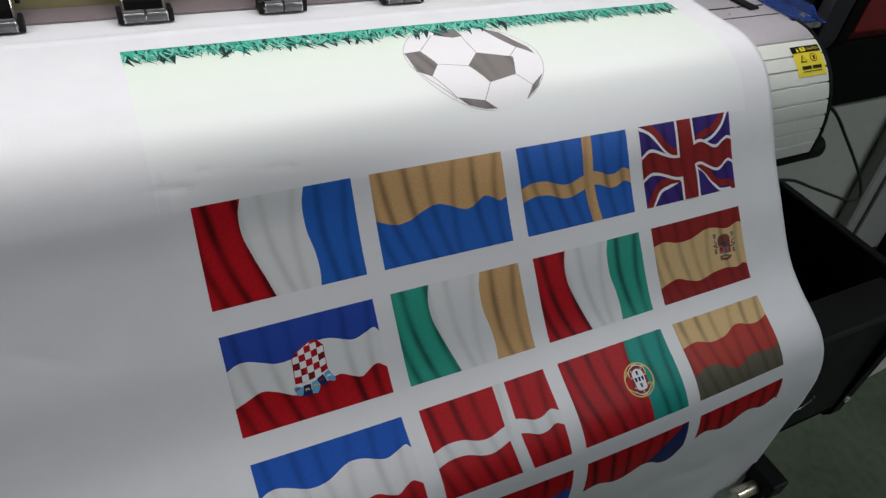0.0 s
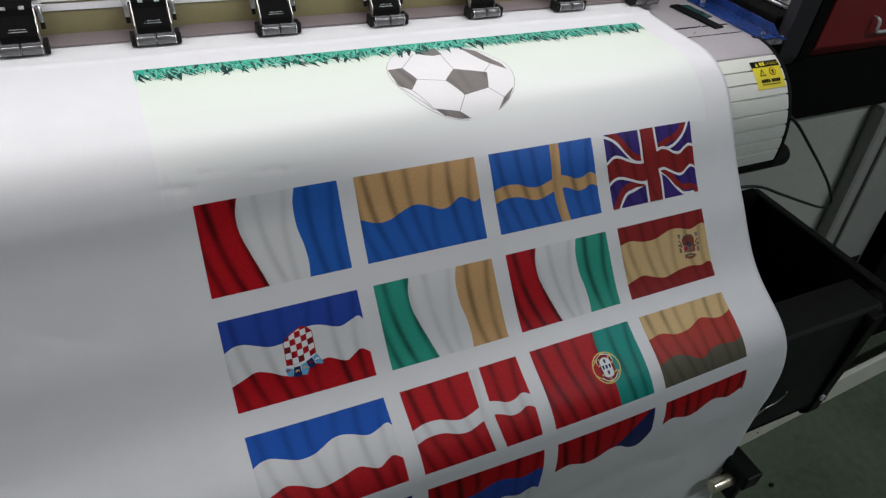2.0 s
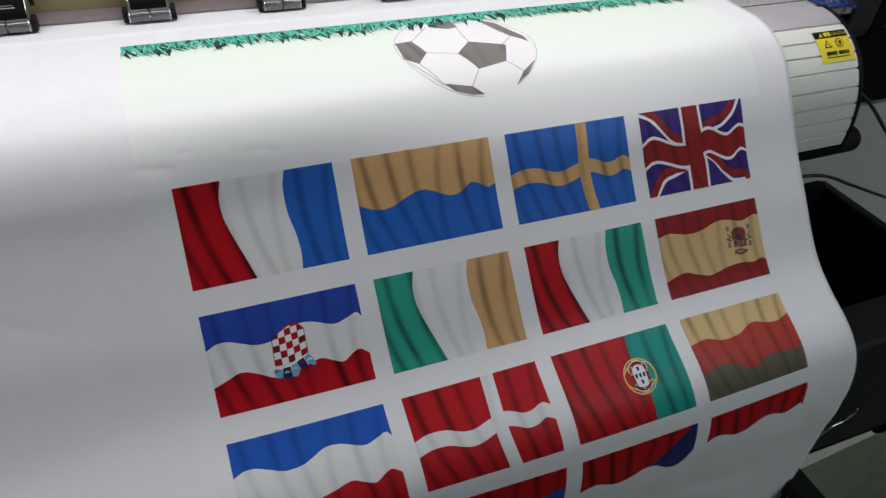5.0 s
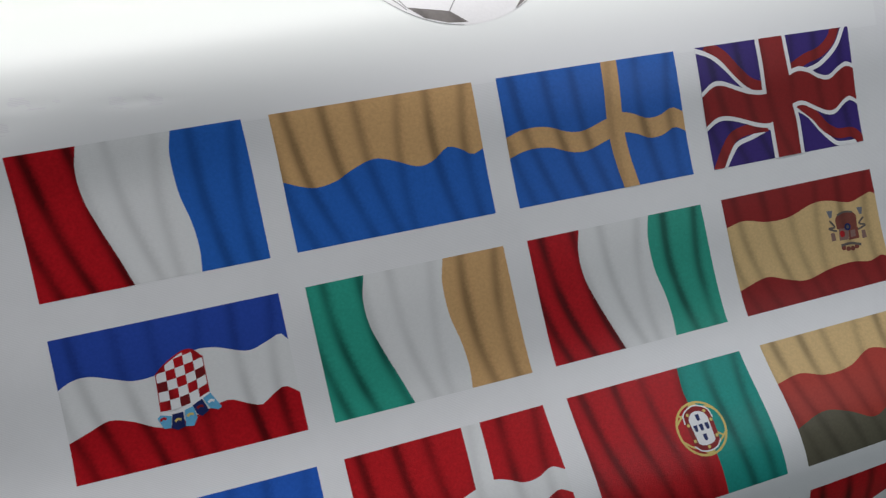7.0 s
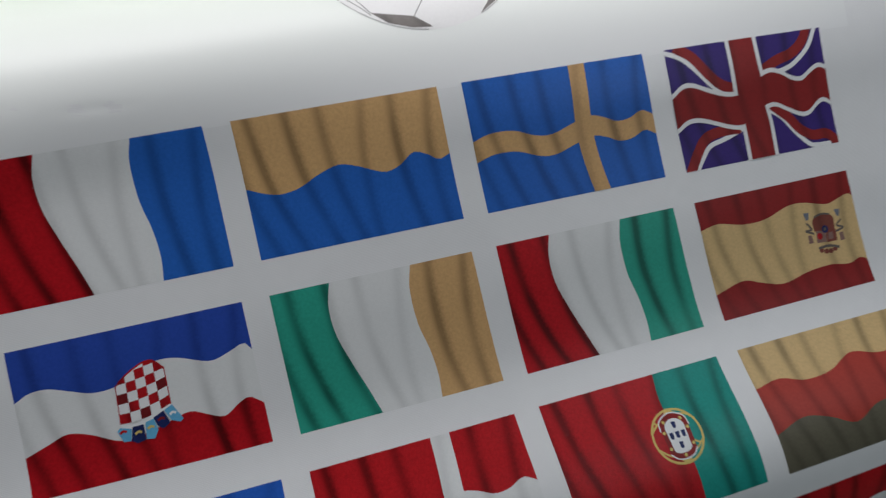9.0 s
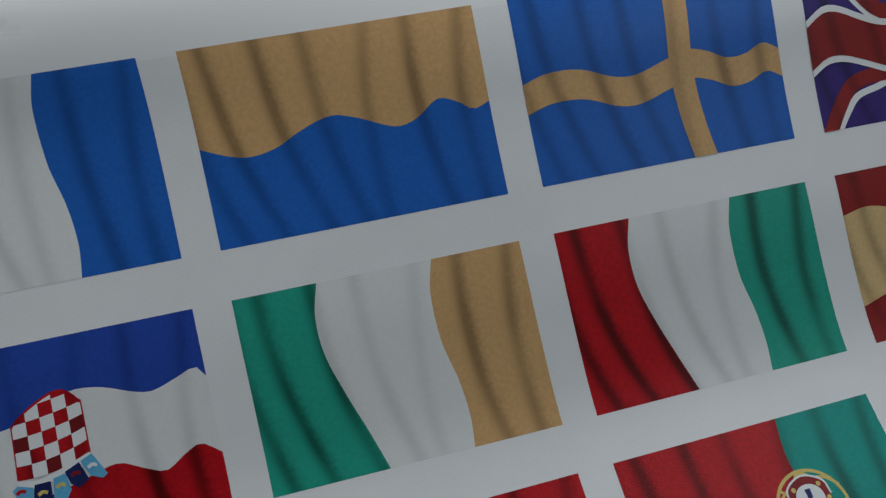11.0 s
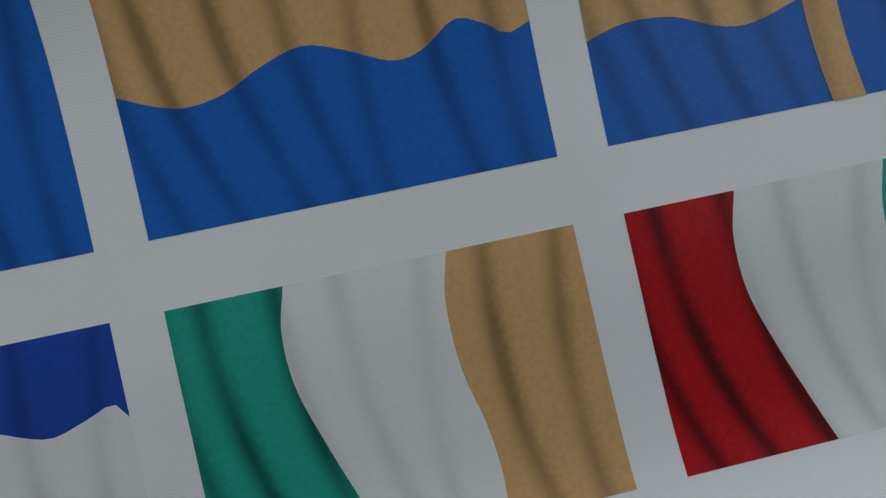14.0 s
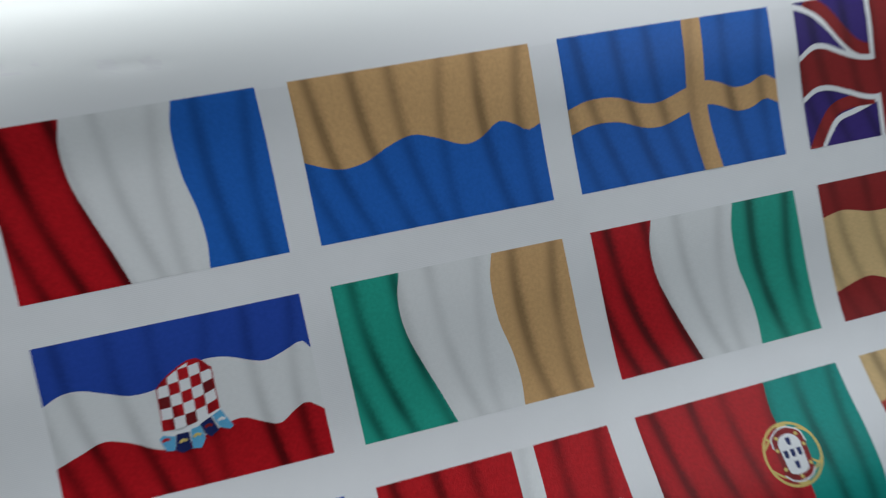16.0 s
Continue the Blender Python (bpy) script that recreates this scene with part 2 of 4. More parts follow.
def box_into(bm, lo, hi, m=None, bevel=0.0):
    sub = bmesh.new()
    bmesh.ops.create_cube(sub, size=1)
    c, d = [(a + b) / 2 for a, b in zip(lo, hi)], [b - a for a, b in zip(lo, hi)]
    bmesh.ops.transform(sub, matrix=Matrix.Translation(c) @ Matrix.Diagonal((*d, 1)), verts=sub.verts)
    if bevel:
        bmesh.ops.bevel(sub, geom=sub.edges[:], offset=bevel, segments=2, affect="EDGES", profile=0.5)
    if m is not None:
        bmesh.ops.transform(sub, matrix=m, verts=sub.verts)
    join_into(bm, sub)


def join_into(bm, sub):
    vs = {v: bm.verts.new(v.co) for v in sub.verts}
    for f in sub.faces:
        bm.faces.new([vs[v] for v in f.verts])
    sub.free()


def box(lo, hi, bevel=0.0, m=None):
    bm = bmesh.new()
    box_into(bm, lo, hi, m, bevel)
    return bm


def rod_into(bm, a, b, r, n=16, r2=None, bevel=0.0):
    a, b = Vector(a), Vector(b)
    sub = bmesh.new()
    bmesh.ops.create_cone(sub, cap_ends=True, segments=n, radius1=r, radius2=r if r2 is None else r2, depth=(b - a).length)
    if bevel:
        es = [e for e in sub.edges if any(len(f.verts) > 4 for f in e.link_faces)]
        bmesh.ops.bevel(sub, geom=es, offset=bevel, segments=2, affect="EDGES", profile=0.5)
    q = (b - a).to_track_quat("Z", "Y").to_matrix().to_4x4()
    bmesh.ops.transform(sub, matrix=Matrix.Translation((a + b) / 2) @ q, verts=sub.verts)
    join_into(bm, sub)


def rod(a, b, r, n=16, r2=None, bevel=0.0):
    bm = bmesh.new()
    rod_into(bm, a, b, r, n, r2, bevel)
    return bm


def prism(poly, x0, x1, bevel=0.0):
    """A profile in the y-z plane drawn out along x."""
    bm = bmesh.new()
    a = [bm.verts.new((x0, y, z)) for y, z in poly]
    b = [bm.verts.new((x1, y, z)) for y, z in poly]
    n = len(poly)
    bm.faces.new(a)
    bm.faces.new(b)
    for i in range(n):
        bm.faces.new((a[i], a[(i + 1) % n], b[(i + 1) % n], b[i]))
    bmesh.ops.recalc_face_normals(bm, faces=bm.faces)
    if bevel:
        bmesh.ops.bevel(bm, geom=bm.edges[:], offset=bevel, segments=2, affect="EDGES", profile=0.5)
    return bm


def tube_along(pts, r, n=8):
    cu = [Vector(p) for p in pts]
    fine = []
    for i in range(len(cu) - 1):
        p0, p1, p2, p3 = cu[max(i - 1, 0)], cu[i], cu[i + 1], cu[min(i + 2, len(cu) - 1)]
        for k in range(8):
            t = k / 8
            fine.append(0.5 * ((2 * p1) + (p2 - p0) * t + (2 * p0 - 5 * p1 + 4 * p2 - p3) * t * t + (3 * p1 - p0 - 3 * p2 + p3) * t ** 3))
    fine.append(cu[-1])
    bm = bmesh.new()
    rings = []
    for i, p in enumerate(fine):
        d = (fine[min(i + 1, len(fine) - 1)] - fine[max(i - 1, 0)]).normalized()
        q = d.to_track_quat("Z", "Y")
        rings.append([bm.verts.new(p + q @ Vector((r * math.cos(6.2832 * k / n), r * math.sin(6.2832 * k / n), 0))) for k in range(n)])
    for a, b in zip(rings, rings[1:]):
        for k in range(n):
            bm.faces.new((a[k], a[(k + 1) % n], b[(k + 1) % n], b[k]))
    bm.faces.new(rings[0])
    bm.faces.new(rings[-1])
    return bm


# ---- the sheet's course: its slope, in degrees below level, along its length ----
KNOTS = [-0.45, -0.3, -0.17, -0.14, -0.11, -0.08, -0.05, -0.02, 0.01, 0.04, 0.08, 0.12, 0.16, 0.2, 0.24, 0.28, 0.31, 0.335, 0.36, 0.385, 0.42, 0.47, 0.54, 0.65, 0.8]
SLOPES = [2.0, 2.0, 2.3, -2.1, 5.6, 21.7, 37.9, 50.6, 57.1, 58.0, 53.6, 49.5, 52.6, 48.3, 33.8, 26.5, 34.8, 49.5, 65.5, 79.3, 88.5, 90.0, 88.5, 86.0, 80.0]
STEP = 0.001
FINE = np.arange(-0.5, 0.95, STEP)


def course(knots, slopes):
    a = np.radians(np.interp(FINE, knots, slopes))
    k = np.ones(13) / 13
    a = np.convolve(np.pad(a, 6, mode="edge"), k, mode="valid")
    y, z = np.cumsum(-np.cos(a)) * STEP, np.cumsum(-np.sin(a)) * STEP
    i = int(round(0.5 / STEP))
    return a, y - y[i], z - z[i]


SLOPE, CY, CZ = course(KNOTS, SLOPES)


# small handling dents: place along and across the sheet, size, depth, lean
DENTS = [(-0.012, -0.022, 0.012, 0.0015, 0.1), (0.024, -0.033, 0.008, 0.0010, -0.2), (0.086, -0.025, 0.009, 0.0014, 0.1), (0.2194, 0.1065, 0.006, 0.0004, 0.4), (0.2444, 0.1155, 0.005, 0.0003, 0.0), (0.261, 0.1065, 0.006, 0.0003, 0.2), (-0.14, 0.10, 0.02, 0.0008, 0.5),
         (-0.10, 0.33, 0.03, 0.0012, -0.4), (0.02, 0.40, 0.03, 0.0012, 0.3), (-0.22, 0.22, 0.03, 0.0008, 0.1), (0.30, 0.45, 0.04, 0.0015, -0.3), (0.55, 0.50, 0.04, 0.0015, 0.3)]


def relief(u, s):
    """Slow waves of the loose sheet and its dents."""
    h = 0.0010 * noise.noise(Vector((u * 6, s * 5, 0.3))) * min(max((s + 0.10) * 6, 0.0), 1.0)
    h += 0.0026 * math.exp(-((s + 0.243 + 0.003 * noise.noise(Vector((u * 7, 0, 0)))) / 0.004) ** 2)     # low ridge where the sheet leaves the rollers
    if s > 0.34:
        k = min((s - 0.34) * 9, 1.0)
        h += k * (0.0022 * noise.noise(Vector((u * 7 + s * 4, s * 11, 1.7))) + 0.0009 * noise.noise(Vector((u * 19, s * 26 - u * 8, 4.1))))
    h += 0.0006 * noise.noise(Vector((u * 3 + 5, s * 16, 7.7)))
    for du, ds, size, deep, lean in DENTS:
        x, y = (u - du) / size, (s - ds - lean * (u - du)) / (size * 0.45)
        r = x * x + y * y
        if r < 6:
            h -= 0.6 * deep * math.exp(-r) * (1.0 if y > 0 else 0.45)
    return h


# the loose sheet's slow swell off a straight roll, and its stretch across and along, in millimetres: powers of place across by powers of place along
SWELL = np.array([2.16, -1.56, 0.63, 14.61, -3.9, 0.89, -10.41, 1.59, -2.09, -9.44, 0.1, -3.56, 5.71, -0.17, 2.7]).reshape(5, 3)
ACROSS = np.array([2.23, 4.29, 1.31, -2.41, 3.77, -1.51, -1.38, -0.31, -0.03, 3.13, -1.2, 0.45, -0.88, -0.1, -0.22]).reshape(5, 3)
ALONG = np.array([0.34, 1.23, -1.09, -0.29, -2.35, -0.14, -0.2, -1.36, -0.29, 0.7, 2.02, 0.12, -0.45, -0.95, 0.7]).reshape(5, 3)


def on_sheet(u, s, off=0.0):
    a5 = (min(max(u, -0.02), 0.68) - 0.33) / 0.33
    a3 = (min(max(s, 0.0), 0.36) - 0.17) / 0.17
    pu, ps = np.array([1.0, a5, a5 ** 2, a5 ** 3, a5 ** 4]), np.array([1.0, a3, a3 * a3])
    w = min(max((s + 0.06) / 0.10, 0.0), 1.0)
    w = 0.001 * w * w * (3 - 2 * w)
    off += relief(u, s) + w * float(pu @ SWELL @ ps)
    x, t = u + w * float(pu @ ACROSS @ ps), s + w * float(pu @ ALONG @ ps)
    a, y, z = np.interp(t, FINE, SLOPE), np.interp(t, FINE, CY), np.interp(t, FINE, CZ)
    ny, nz = -math.sin(a), math.cos(a)
    return Vector((x, y + ny * off, Z0 + z + nz * off))


def print_patch(name, f, na, nb, mat, parent, off, uvf=None, label=""):
    """A printed area: f(i, j), both 0 to 1, gives (u, s) on the sheet; uvf gives the picture's own coordinates."""
    bm = bmesh.new()
    layer = bm.loops.layers.uv.new("UVMap")
    grid, tex = [], {}
    for j in range(nb + 1):
        row = []
        for i in range(na + 1):
            u, s = f(i / na, j / nb)
            v = bm.verts.new(on_sheet(u, s, off))
            tex[v] = uvf(u, s) if uvf else (u * 8, s * 8)
            row.append(v)
        grid.append(row)
    for j in range(nb):
        for i in range(na):
            try:
                fc = bm.faces.new((grid[j][i], grid[j + 1][i], grid[j + 1][i + 1], grid[j][i + 1]))
            except ValueError:
                continue
            for lp in fc.loops:
                lp[layer].uv = tex[lp.vert]
    me = bpy.data.meshes.new(name)
    bm.to_mesh(me)
    bm.free()
    me.materials.append(mat)
    for p in me.polygons:
        p.use_smooth = True
    ob = new(name, me)
    ob.parent = parent
    if label:
        ob["label"] = label
    return ob

# ---- the room ----
X0, X1, Y0, Y1, HIGH = -3.0, 3.6, -2.8, 2.6, 2.9
tagged(part("floor", box((X0, Y0, -0.1), (X1, Y1, 0.0)), M_FLOOR), "dark green painted epoxy workshop floor", "floor", kind="structure")
tagged(part("ceiling", box((X0, Y0, HIGH), (X1, Y1, HIGH + 0.1)), M_CEIL), "plain white workshop ceiling", "ceiling", kind="structure")
for nm, lo, hi in (("wall_north", (X0, Y1, 0), (X1, Y1 + 0.12, HIGH)), ("wall_south", (X0, Y0 - 0.12, 0), (X1, Y0, HIGH)),
                   ("wall_west", (X0 - 0.12, Y0, 0), (X0, Y1, HIGH)), ("wall_east", (X1, Y0, 0), (X1 + 0.12, Y1, HIGH))):
    tagged(part(nm, box(lo, hi), M_WALL), "plain grey painted workshop wall", "wall", kind="structure")

# ---- printer: platen, curved apron, beam, feed rollers ----
printer = empty("wide_format_printer", "wide format printer, cream curved apron, dark red end cabinet", "printer", (0, 0, 0))
XL, XR = -0.95, 0.862
# the apron follows the sheet over its shoulder, then turns down more steeply behind it
A_SLOPE, A_Y, A_Z = course([-0.5, -0.14, -0.11, -0.08, -0.05, -0.02, 0.02, 0.06, 0.10, 0.13], [2, 2, 9, 26, 40, 56, 72, 86, 98, 104])
a_dy, a_dz = 0.0052, -0.0105


def on_apron(u, s, off=0.0):
    a = np.interp(s, FINE, A_SLOPE)
    return Vector((u, np.interp(s, FINE, A_Y) + a_dy - math.sin(a) * off, Z0 + np.interp(s, FINE, A_Z) + a_dz + math.cos(a) * off))


# apron: overlapping rounded slats, each one an own piece
edges = [-0.128, -0.086, -0.062, -0.042, -0.020, 0.004, 0.026, 0.047, 0.067, 0.088]
apron = part("apron", prism([tuple(on_apron(0, s, -0.003)[1:]) for s in np.linspace(-0.128, 0.088, 40)] +
                            [tuple(on_apron(0, s, -0.010)[1:]) for s in np.linspace(0.088, -0.128, 40)], XL, XR), M_APRON, printer, smooth=False)
for s0, s1 in zip(edges, edges[1:]):
    prof = [tuple(on_apron(0, s, o)[1:]) for s, o in
            [(s0, -0.0028), (s0 + 0.0006, -0.0006)] + [(s0 + 0.001 + (s1 - s0 - 0.003) * k / 8, 0.0) for k in range(9)] + [(s1 - 0.0012, -0.0028)]]
    part("slat", prism(prof, XL, XR), M_PLATEN if s0 < -0.1 else M_APRON, apron)
lip = part("apron_lip", prism([tuple(on_apron(0, s, o)[1:]) for s, o in ((0.0885, 0.001), (0.100, 0.001), (0.100, -0.016), (0.0885, -0.016))], XL, XR + 0.006), M_BLACK, printer)
part("lip_bar", rod(on_apron(XL, 0.098, -0.020), on_apron(XR + 0.046, 0.098, -0.020), 0.019, 18, bevel=0.004), M_BLACK, printer, "black rounded bar under the apron", True)
part("apron_cheek", prism([tuple(on_apron(0, s, 0.0015)[1:]) for s in np.linspace(-0.128, 0.092, 30)] + [(0.10, Z0 - 0.10), (0.13, Z0 + 0.05)], XR + 0.001, XR + 0.006), M_BLACK, printer)

# flat platen
PZ = Z0 + 0.0545
platen = part("platen", box((XL, 0.1045, PZ - 0.012), (XR + 0.06, 0.345, PZ - 0.0005)), M_PLATEN, printer)
part("platen_joint", box((XL, 0.168, PZ - 0.0006), (XR, 0.1705, PZ + 0.0003)), M_BLACK, platen)
part("platen_joint", box((XL, 0.1365, PZ - 0.0006), (XR, 0.1375, PZ + 0.0003)), M_BLACK, platen)
for k in range(3):
    part("screw_head", rod((0.775 + 0.03 * k, 0.15 + 0.02 * k, PZ - 0.0006), (0.775 + 0.03 * k, 0.15 + 0.02 * k, PZ + 0.0006), 0.0022, 10), M_STEEL, platen)
part("feed_strip", prism([(0.252, Z0 + 0.0655), (0.252, Z0 + 0.0675), (0.2838, Z0 + 0.0685), (0.2838, Z0 + 0.0665)], XL, 0.80), M_MAUVE, printer, "mauve-grey strip under the feed rollers")
part("beam", prism([(0.2845, Z0 + 0.0665), (0.2845, Z0 + 0.15), (0.42, Z0 + 0.15), (0.42, Z0 + 0.0665)], XL, 0.84), M_OLIVE, printer, "olive-tan beam behind the feed rollers")
part("rail", prism([(0.2815, Z0 + 0.1075), (0.2815, Z0 + 0.16), (0.2843, Z0 + 0.16), (0.2843, Z0 + 0.1075)], XL, 0.84), M_RAIL, printer, "silver rail over the feed rollers")
part("beam_strip", box((XL, 0.2826, Z0 + 0.0965), (0.84, 0.2843, Z0 + 0.1045)), M_RAIL, printer, "light grey strip along the beam")
part("light_bar", box((-0.85, 0.085, Z0 + 0.375), (1.55, 0.145, Z0 + 0.397), 0.003), M_DGREY, printer, "lamp bar over the platen")
part("gantry_cover", prism([(0.21, PZ + 0.33), (0.21, PZ + 0.36), (0.62, PZ + 0.36), (0.62, PZ - 0.05), (0.55, PZ - 0.05), (0.55, PZ + 0.33)], XL - 0.3, 1.0), M_DGREY, printer)

for ob in printer.children:
    if ob.name.split(".")[0] in ("feed_strip", "beam", "rail", "beam_strip"):
        ob.location.y = 0.009      # the feed assembly sits a little behind the platen's edge

# feed rollers


def feed_roller(at):
    thing = empty("feed_roller", "black sprung feed roller with steel side brackets, pressing on the sheet", "feed roller", at, "feed rollers along the beam")
    part("arm", prism([(0.008, 0.010), (0.012, 0.024), (0.040, 0.048), (0.066, 0.062), (0.070, 0.040), (0.030, 0.012)], -0.027, 0.027, 0.001), M_PIT, thing)
    part("cap", prism([(0.040, 0.046), (0.042, 0.060), (0.064, 0.070), (0.068, 0.058)], -0.036, 0.036, 0.0015), M_PIT, thing)
    for sx in (-1, 1):
        part("cap_hook", box((sx * 0.013 - 0.004, 0.0385, 0.0585), (sx * 0.013 + 0.004, 0.0425, 0.064), 0.001), M_STEEL, thing, "bright steel hook")
    part("slot_plate", box((-0.014, 0.0145, 0.0285), (0.014, 0.0165, 0.0300), 0.0004), M_STEEL, thing)
    part("slot_plate", box((-0.012, 0.0175, 0.0318), (0.012, 0.0190, 0.0328), 0.0003), M_STEEL, thing)
    for sx in (-1, 1):
        part("bracket", prism([(0.010, 0.014), (0.010, 0.028), (0.046, 0.064), (0.056, 0.064), (0.018, 0.016)], sx * 0.0290 - 0.0009, sx * 0.0290 + 0.0009), M_BRACKET, thing, "steel side bracket")
        part("spring_post", rod((sx * 0.037, 0.034, 0.036), (sx * 0.036, 0.044, 0.062), 0.0040, 12, 0.0052, 0.001), M_STEEL, thing, "steel spring post", True)
        part("post_foot", rod((sx * 0.037, 0.031, 0.026), (sx * 0.037, 0.034, 0.036), 0.0036, 10), M_BLACK, thing)
        part("post_head", box((sx * 0.036 - 0.007, 0.040, 0.060), (sx * 0.036 + 0.007, 0.054, 0.068), 0.0015), M_STEEL, thing)
        part("cheek", box((sx * 0.036 - 0.004, -0.004, 0.0008), (sx * 0.036 + 0.004, 0.014, 0.015), 0.002), M_BLACK, thing)
        part("roller", rod((sx * 0.0155 - 0.0145, 0.0, 0.0078), (sx * 0.0155 + 0.0145, 0.0, 0.0078), 0.0070, 18, bevel=0.001), M_ROLLER, thing, "clear grey rubber roller", True)
        part("roller_edge", rod((sx * 0.0302 - 0.0006, 0.0, 0.0078), (sx * 0.0302 + 0.0006, 0.0, 0.0078), 0.0071, 18), M_STEEL, thing)
    lean = Matrix.Translation((0, 0.008, 0.010)) @ Matrix.Diagonal((1, 0.60, 0.66, 1)) @ Matrix.Translation((0, -0.008, -0.010))
    for ob in thing.children:
        if not ob.name.startswith(("roller", "cheek")):
            ob.data.transform(lean)
    thing.scale = (0.70, 1.0, 1.0)
    part("axle", rod((-0.038, 0.0, 0.0078), (0.038, 0.0, 0.0078), 0.0025, 8), M_STEEL, thing)
    return thing


SHEET_TOP = on_sheet(0, -0.27)
first = feed_roller((0.602, SHEET_TOP.y - 0.001, SHEET_TOP.z + 0.0006))
for k, ux in enumerate([0.747, 0.454, 0.305, 0.155, 0.008, -0.133, -0.279, -0.425, -0.57, -0.72]):
    copy_thing(first, pose(ux, SHEET_TOP.y - 0.001, SHEET_TOP.z + 0.0006))

# ---- right end: edge clamp, blue film, carriage bay, cabinet ----
clamp = empty("edge_clamp", "flat black strip clamp lying across the platen", "clamp", (0.826, 0.205, PZ))
part("strip", box((-0.010, -0.050, 0.0), (0.010, 0.050, 0.003), 0.001, pose(0, 0, 0, 0, 0, 6)), M_BLACK, clamp)
part("slot", box((0.012, -0.010, 0.0), (0.028, 0.045, 0.0022), 0.0006, pose(0, 0, 0, 0, 0, 6)), M_TEAL, clamp, "dark teal opening strip")
film = empty("film_cover", "blue film covered plate beside the platen", "cover plate", (0.0, 0.0, PZ))
part("plate", prism([(0.100, 0.0), (0.100, 0.003), (0.400, 0.003), (0.400, 0.0)], 0.866, 0.900, 0.001), M_BLUE, film)
part("rim", prism([(0.100, 0.003), (0.118, 0.017), (0.400, 0.017), (0.400, 0.003)], 0.9005, 0.9045), M_BLUE, film)
part("tip", prism([(0.092, 0.0), (0.092, 0.002), (0.115, 0.003), (0.115, 0.0)], 0.905, 0.914, 0.0005), M_BLUE, film, "light blue film corner")
for yy in (0.112, 0.25):
    part("screw", rod((0.880, yy, 0.003), (0.880, yy, 0.008), 0.0045, 10, bevel=0.001), M_STEEL, film, "bright round screw head")
bay = empty("carriage_bay", "dark carriage bay with steel bracket and screws", "carriage bay", (0.0, 0.0, PZ))
part("guide", box((0.913, 0.125, 0.0), (0.985, 0.40, 0.024), 0.003), M_PIT, bay)
part("guide_rod", rod((0.955, 0.130, 0.0275), (0.955, 0.40, 0.0275), 0.0032, 10), M_STEEL, bay, "", True)
part("bracket_plate", box((0.990, 0.150, 0.0), (0.9985, 0.330, 0.20), 0.001), M_RAIL, bay, "bright steel bracket plate")
part("bay_floor", box((0.946, 0.165, -0.02), (1.15, 0.42, -0.0005)), M_PIT, bay)
part("bay_back", box((0.90, 0.425, 0.0), (1.6, 0.44, 0.26)), M_PIT, bay)
for by, bz in ((0.207, 0.030), (0.222, 0.022), (0.185, 0.006), (0.241, 0.028), (0.178, 0.036)):
    part("bolt", rod((0.9895, by, bz), (0.981, by, bz), 0.0045, 10, bevel=0.001), M_RAIL, bay, "bright screw head")

cab = empty("end_cabinet", "dark red printer end cabinet with dark grey side frame", "cabinet", (0, 0, Z0))
part("side_frame", prism([(0.106, 0.002), (0.100, 0.018), (0.100, 0.40), (0.121, 0.40), (0.121, 0.010)], 0.922, 0.970, 0.003), M_DGREY, cab, "dark grey upright side frame")
part("frame_edge", prism([(0.107, 0.002), (0.099, 0.018), (0.099, 0.40), (0.121, 0.40), (0.121, 0.010)], 0.971, 0.998, 0.002), M_PIT, cab, "black edge strip beside the red panel")
part("front_panel", box((1.0, 0.098, 0.028), (1.9, 0.42, 0.40), 0.003), M_RED, cab, "dark red front panel")
part("under_panel", prism([(0.099, 0.0275), (0.118, 0.006), (0.42, 0.006), (0.42, 0.0275)], 1.0, 1.9, 0.001), M_RED, cab)
part("base_box", prism([(0.108, -0.116), (0.114, 0.0035), (0.42, 0.0035), (0.42, -0.116)], 0.870, 1.9, 0.003), M_PIT, cab, "black box section under the cabinet")
HX, HZ = 1.116, 0.074
part("handle", tube_along([(HX, 0.099, HZ), (HX, 0.090, HZ), (HX + 0.003, 0.087, HZ - 0.006), (HX + 0.006, 0.087, HZ - 0.019), (HX + 0.015, 0.087, HZ - 0.022), (HX + 0.06, 0.087, HZ - 0.022), (HX + 0.11, 0.087, HZ - 0.022), (HX + 0.122, 0.087, HZ - 0.019), (HX + 0.126, 0.090, HZ), (HX + 0.126, 0.099, HZ)], 0.0030), M_RAIL, cab, "chrome bow handle", True)

# ---- below: black catch trough, stand panel, leg, plinth, cable ----
trough = empty("catch_trough", "black painted steel catch trough under the apron", "trough", (0, 0, 0))
TX0, TX1, TF, TB, TT, TL = -1.0, 1.052, -0.205, 0.105, Z0 - 0.29, Z0 - 0.526
part("front_wall", prism([(TF, TT - 0.006), (TF + 0.006, TT), (-0.135, TT), (-0.135, TT - 0.012), (-0.19, TT - 0.03), (-0.19, TL + 0.004), (TF - 0.012, TL + 0.004)], TX0, 1.030, 0.0015), M_BLACKM, trough)
part("bottom", box((TX0, TF - 0.012, TL - 0.004), (1.030, TB, TL + 0.003)), M_PIT, trough)
part("back_wall", box((TX0, TB, TL), (TX1, TB + 0.0195, TT + 0.012)), M_PIT, trough)
part("end_wall", box((TX1 + 0.0005, TF + 0.022, TL - 0.02), (TX1 + 0.012, 0.1245, TT + 0.001), 0.001), M_PIT, trough)
part("end_rim", box((TX1 - 0.002, TF + 0.020, TT + 0.0015), (TX1 + 0.016, 0.1245, TT + 0.010), 0.003), M_BLACKM, trough)
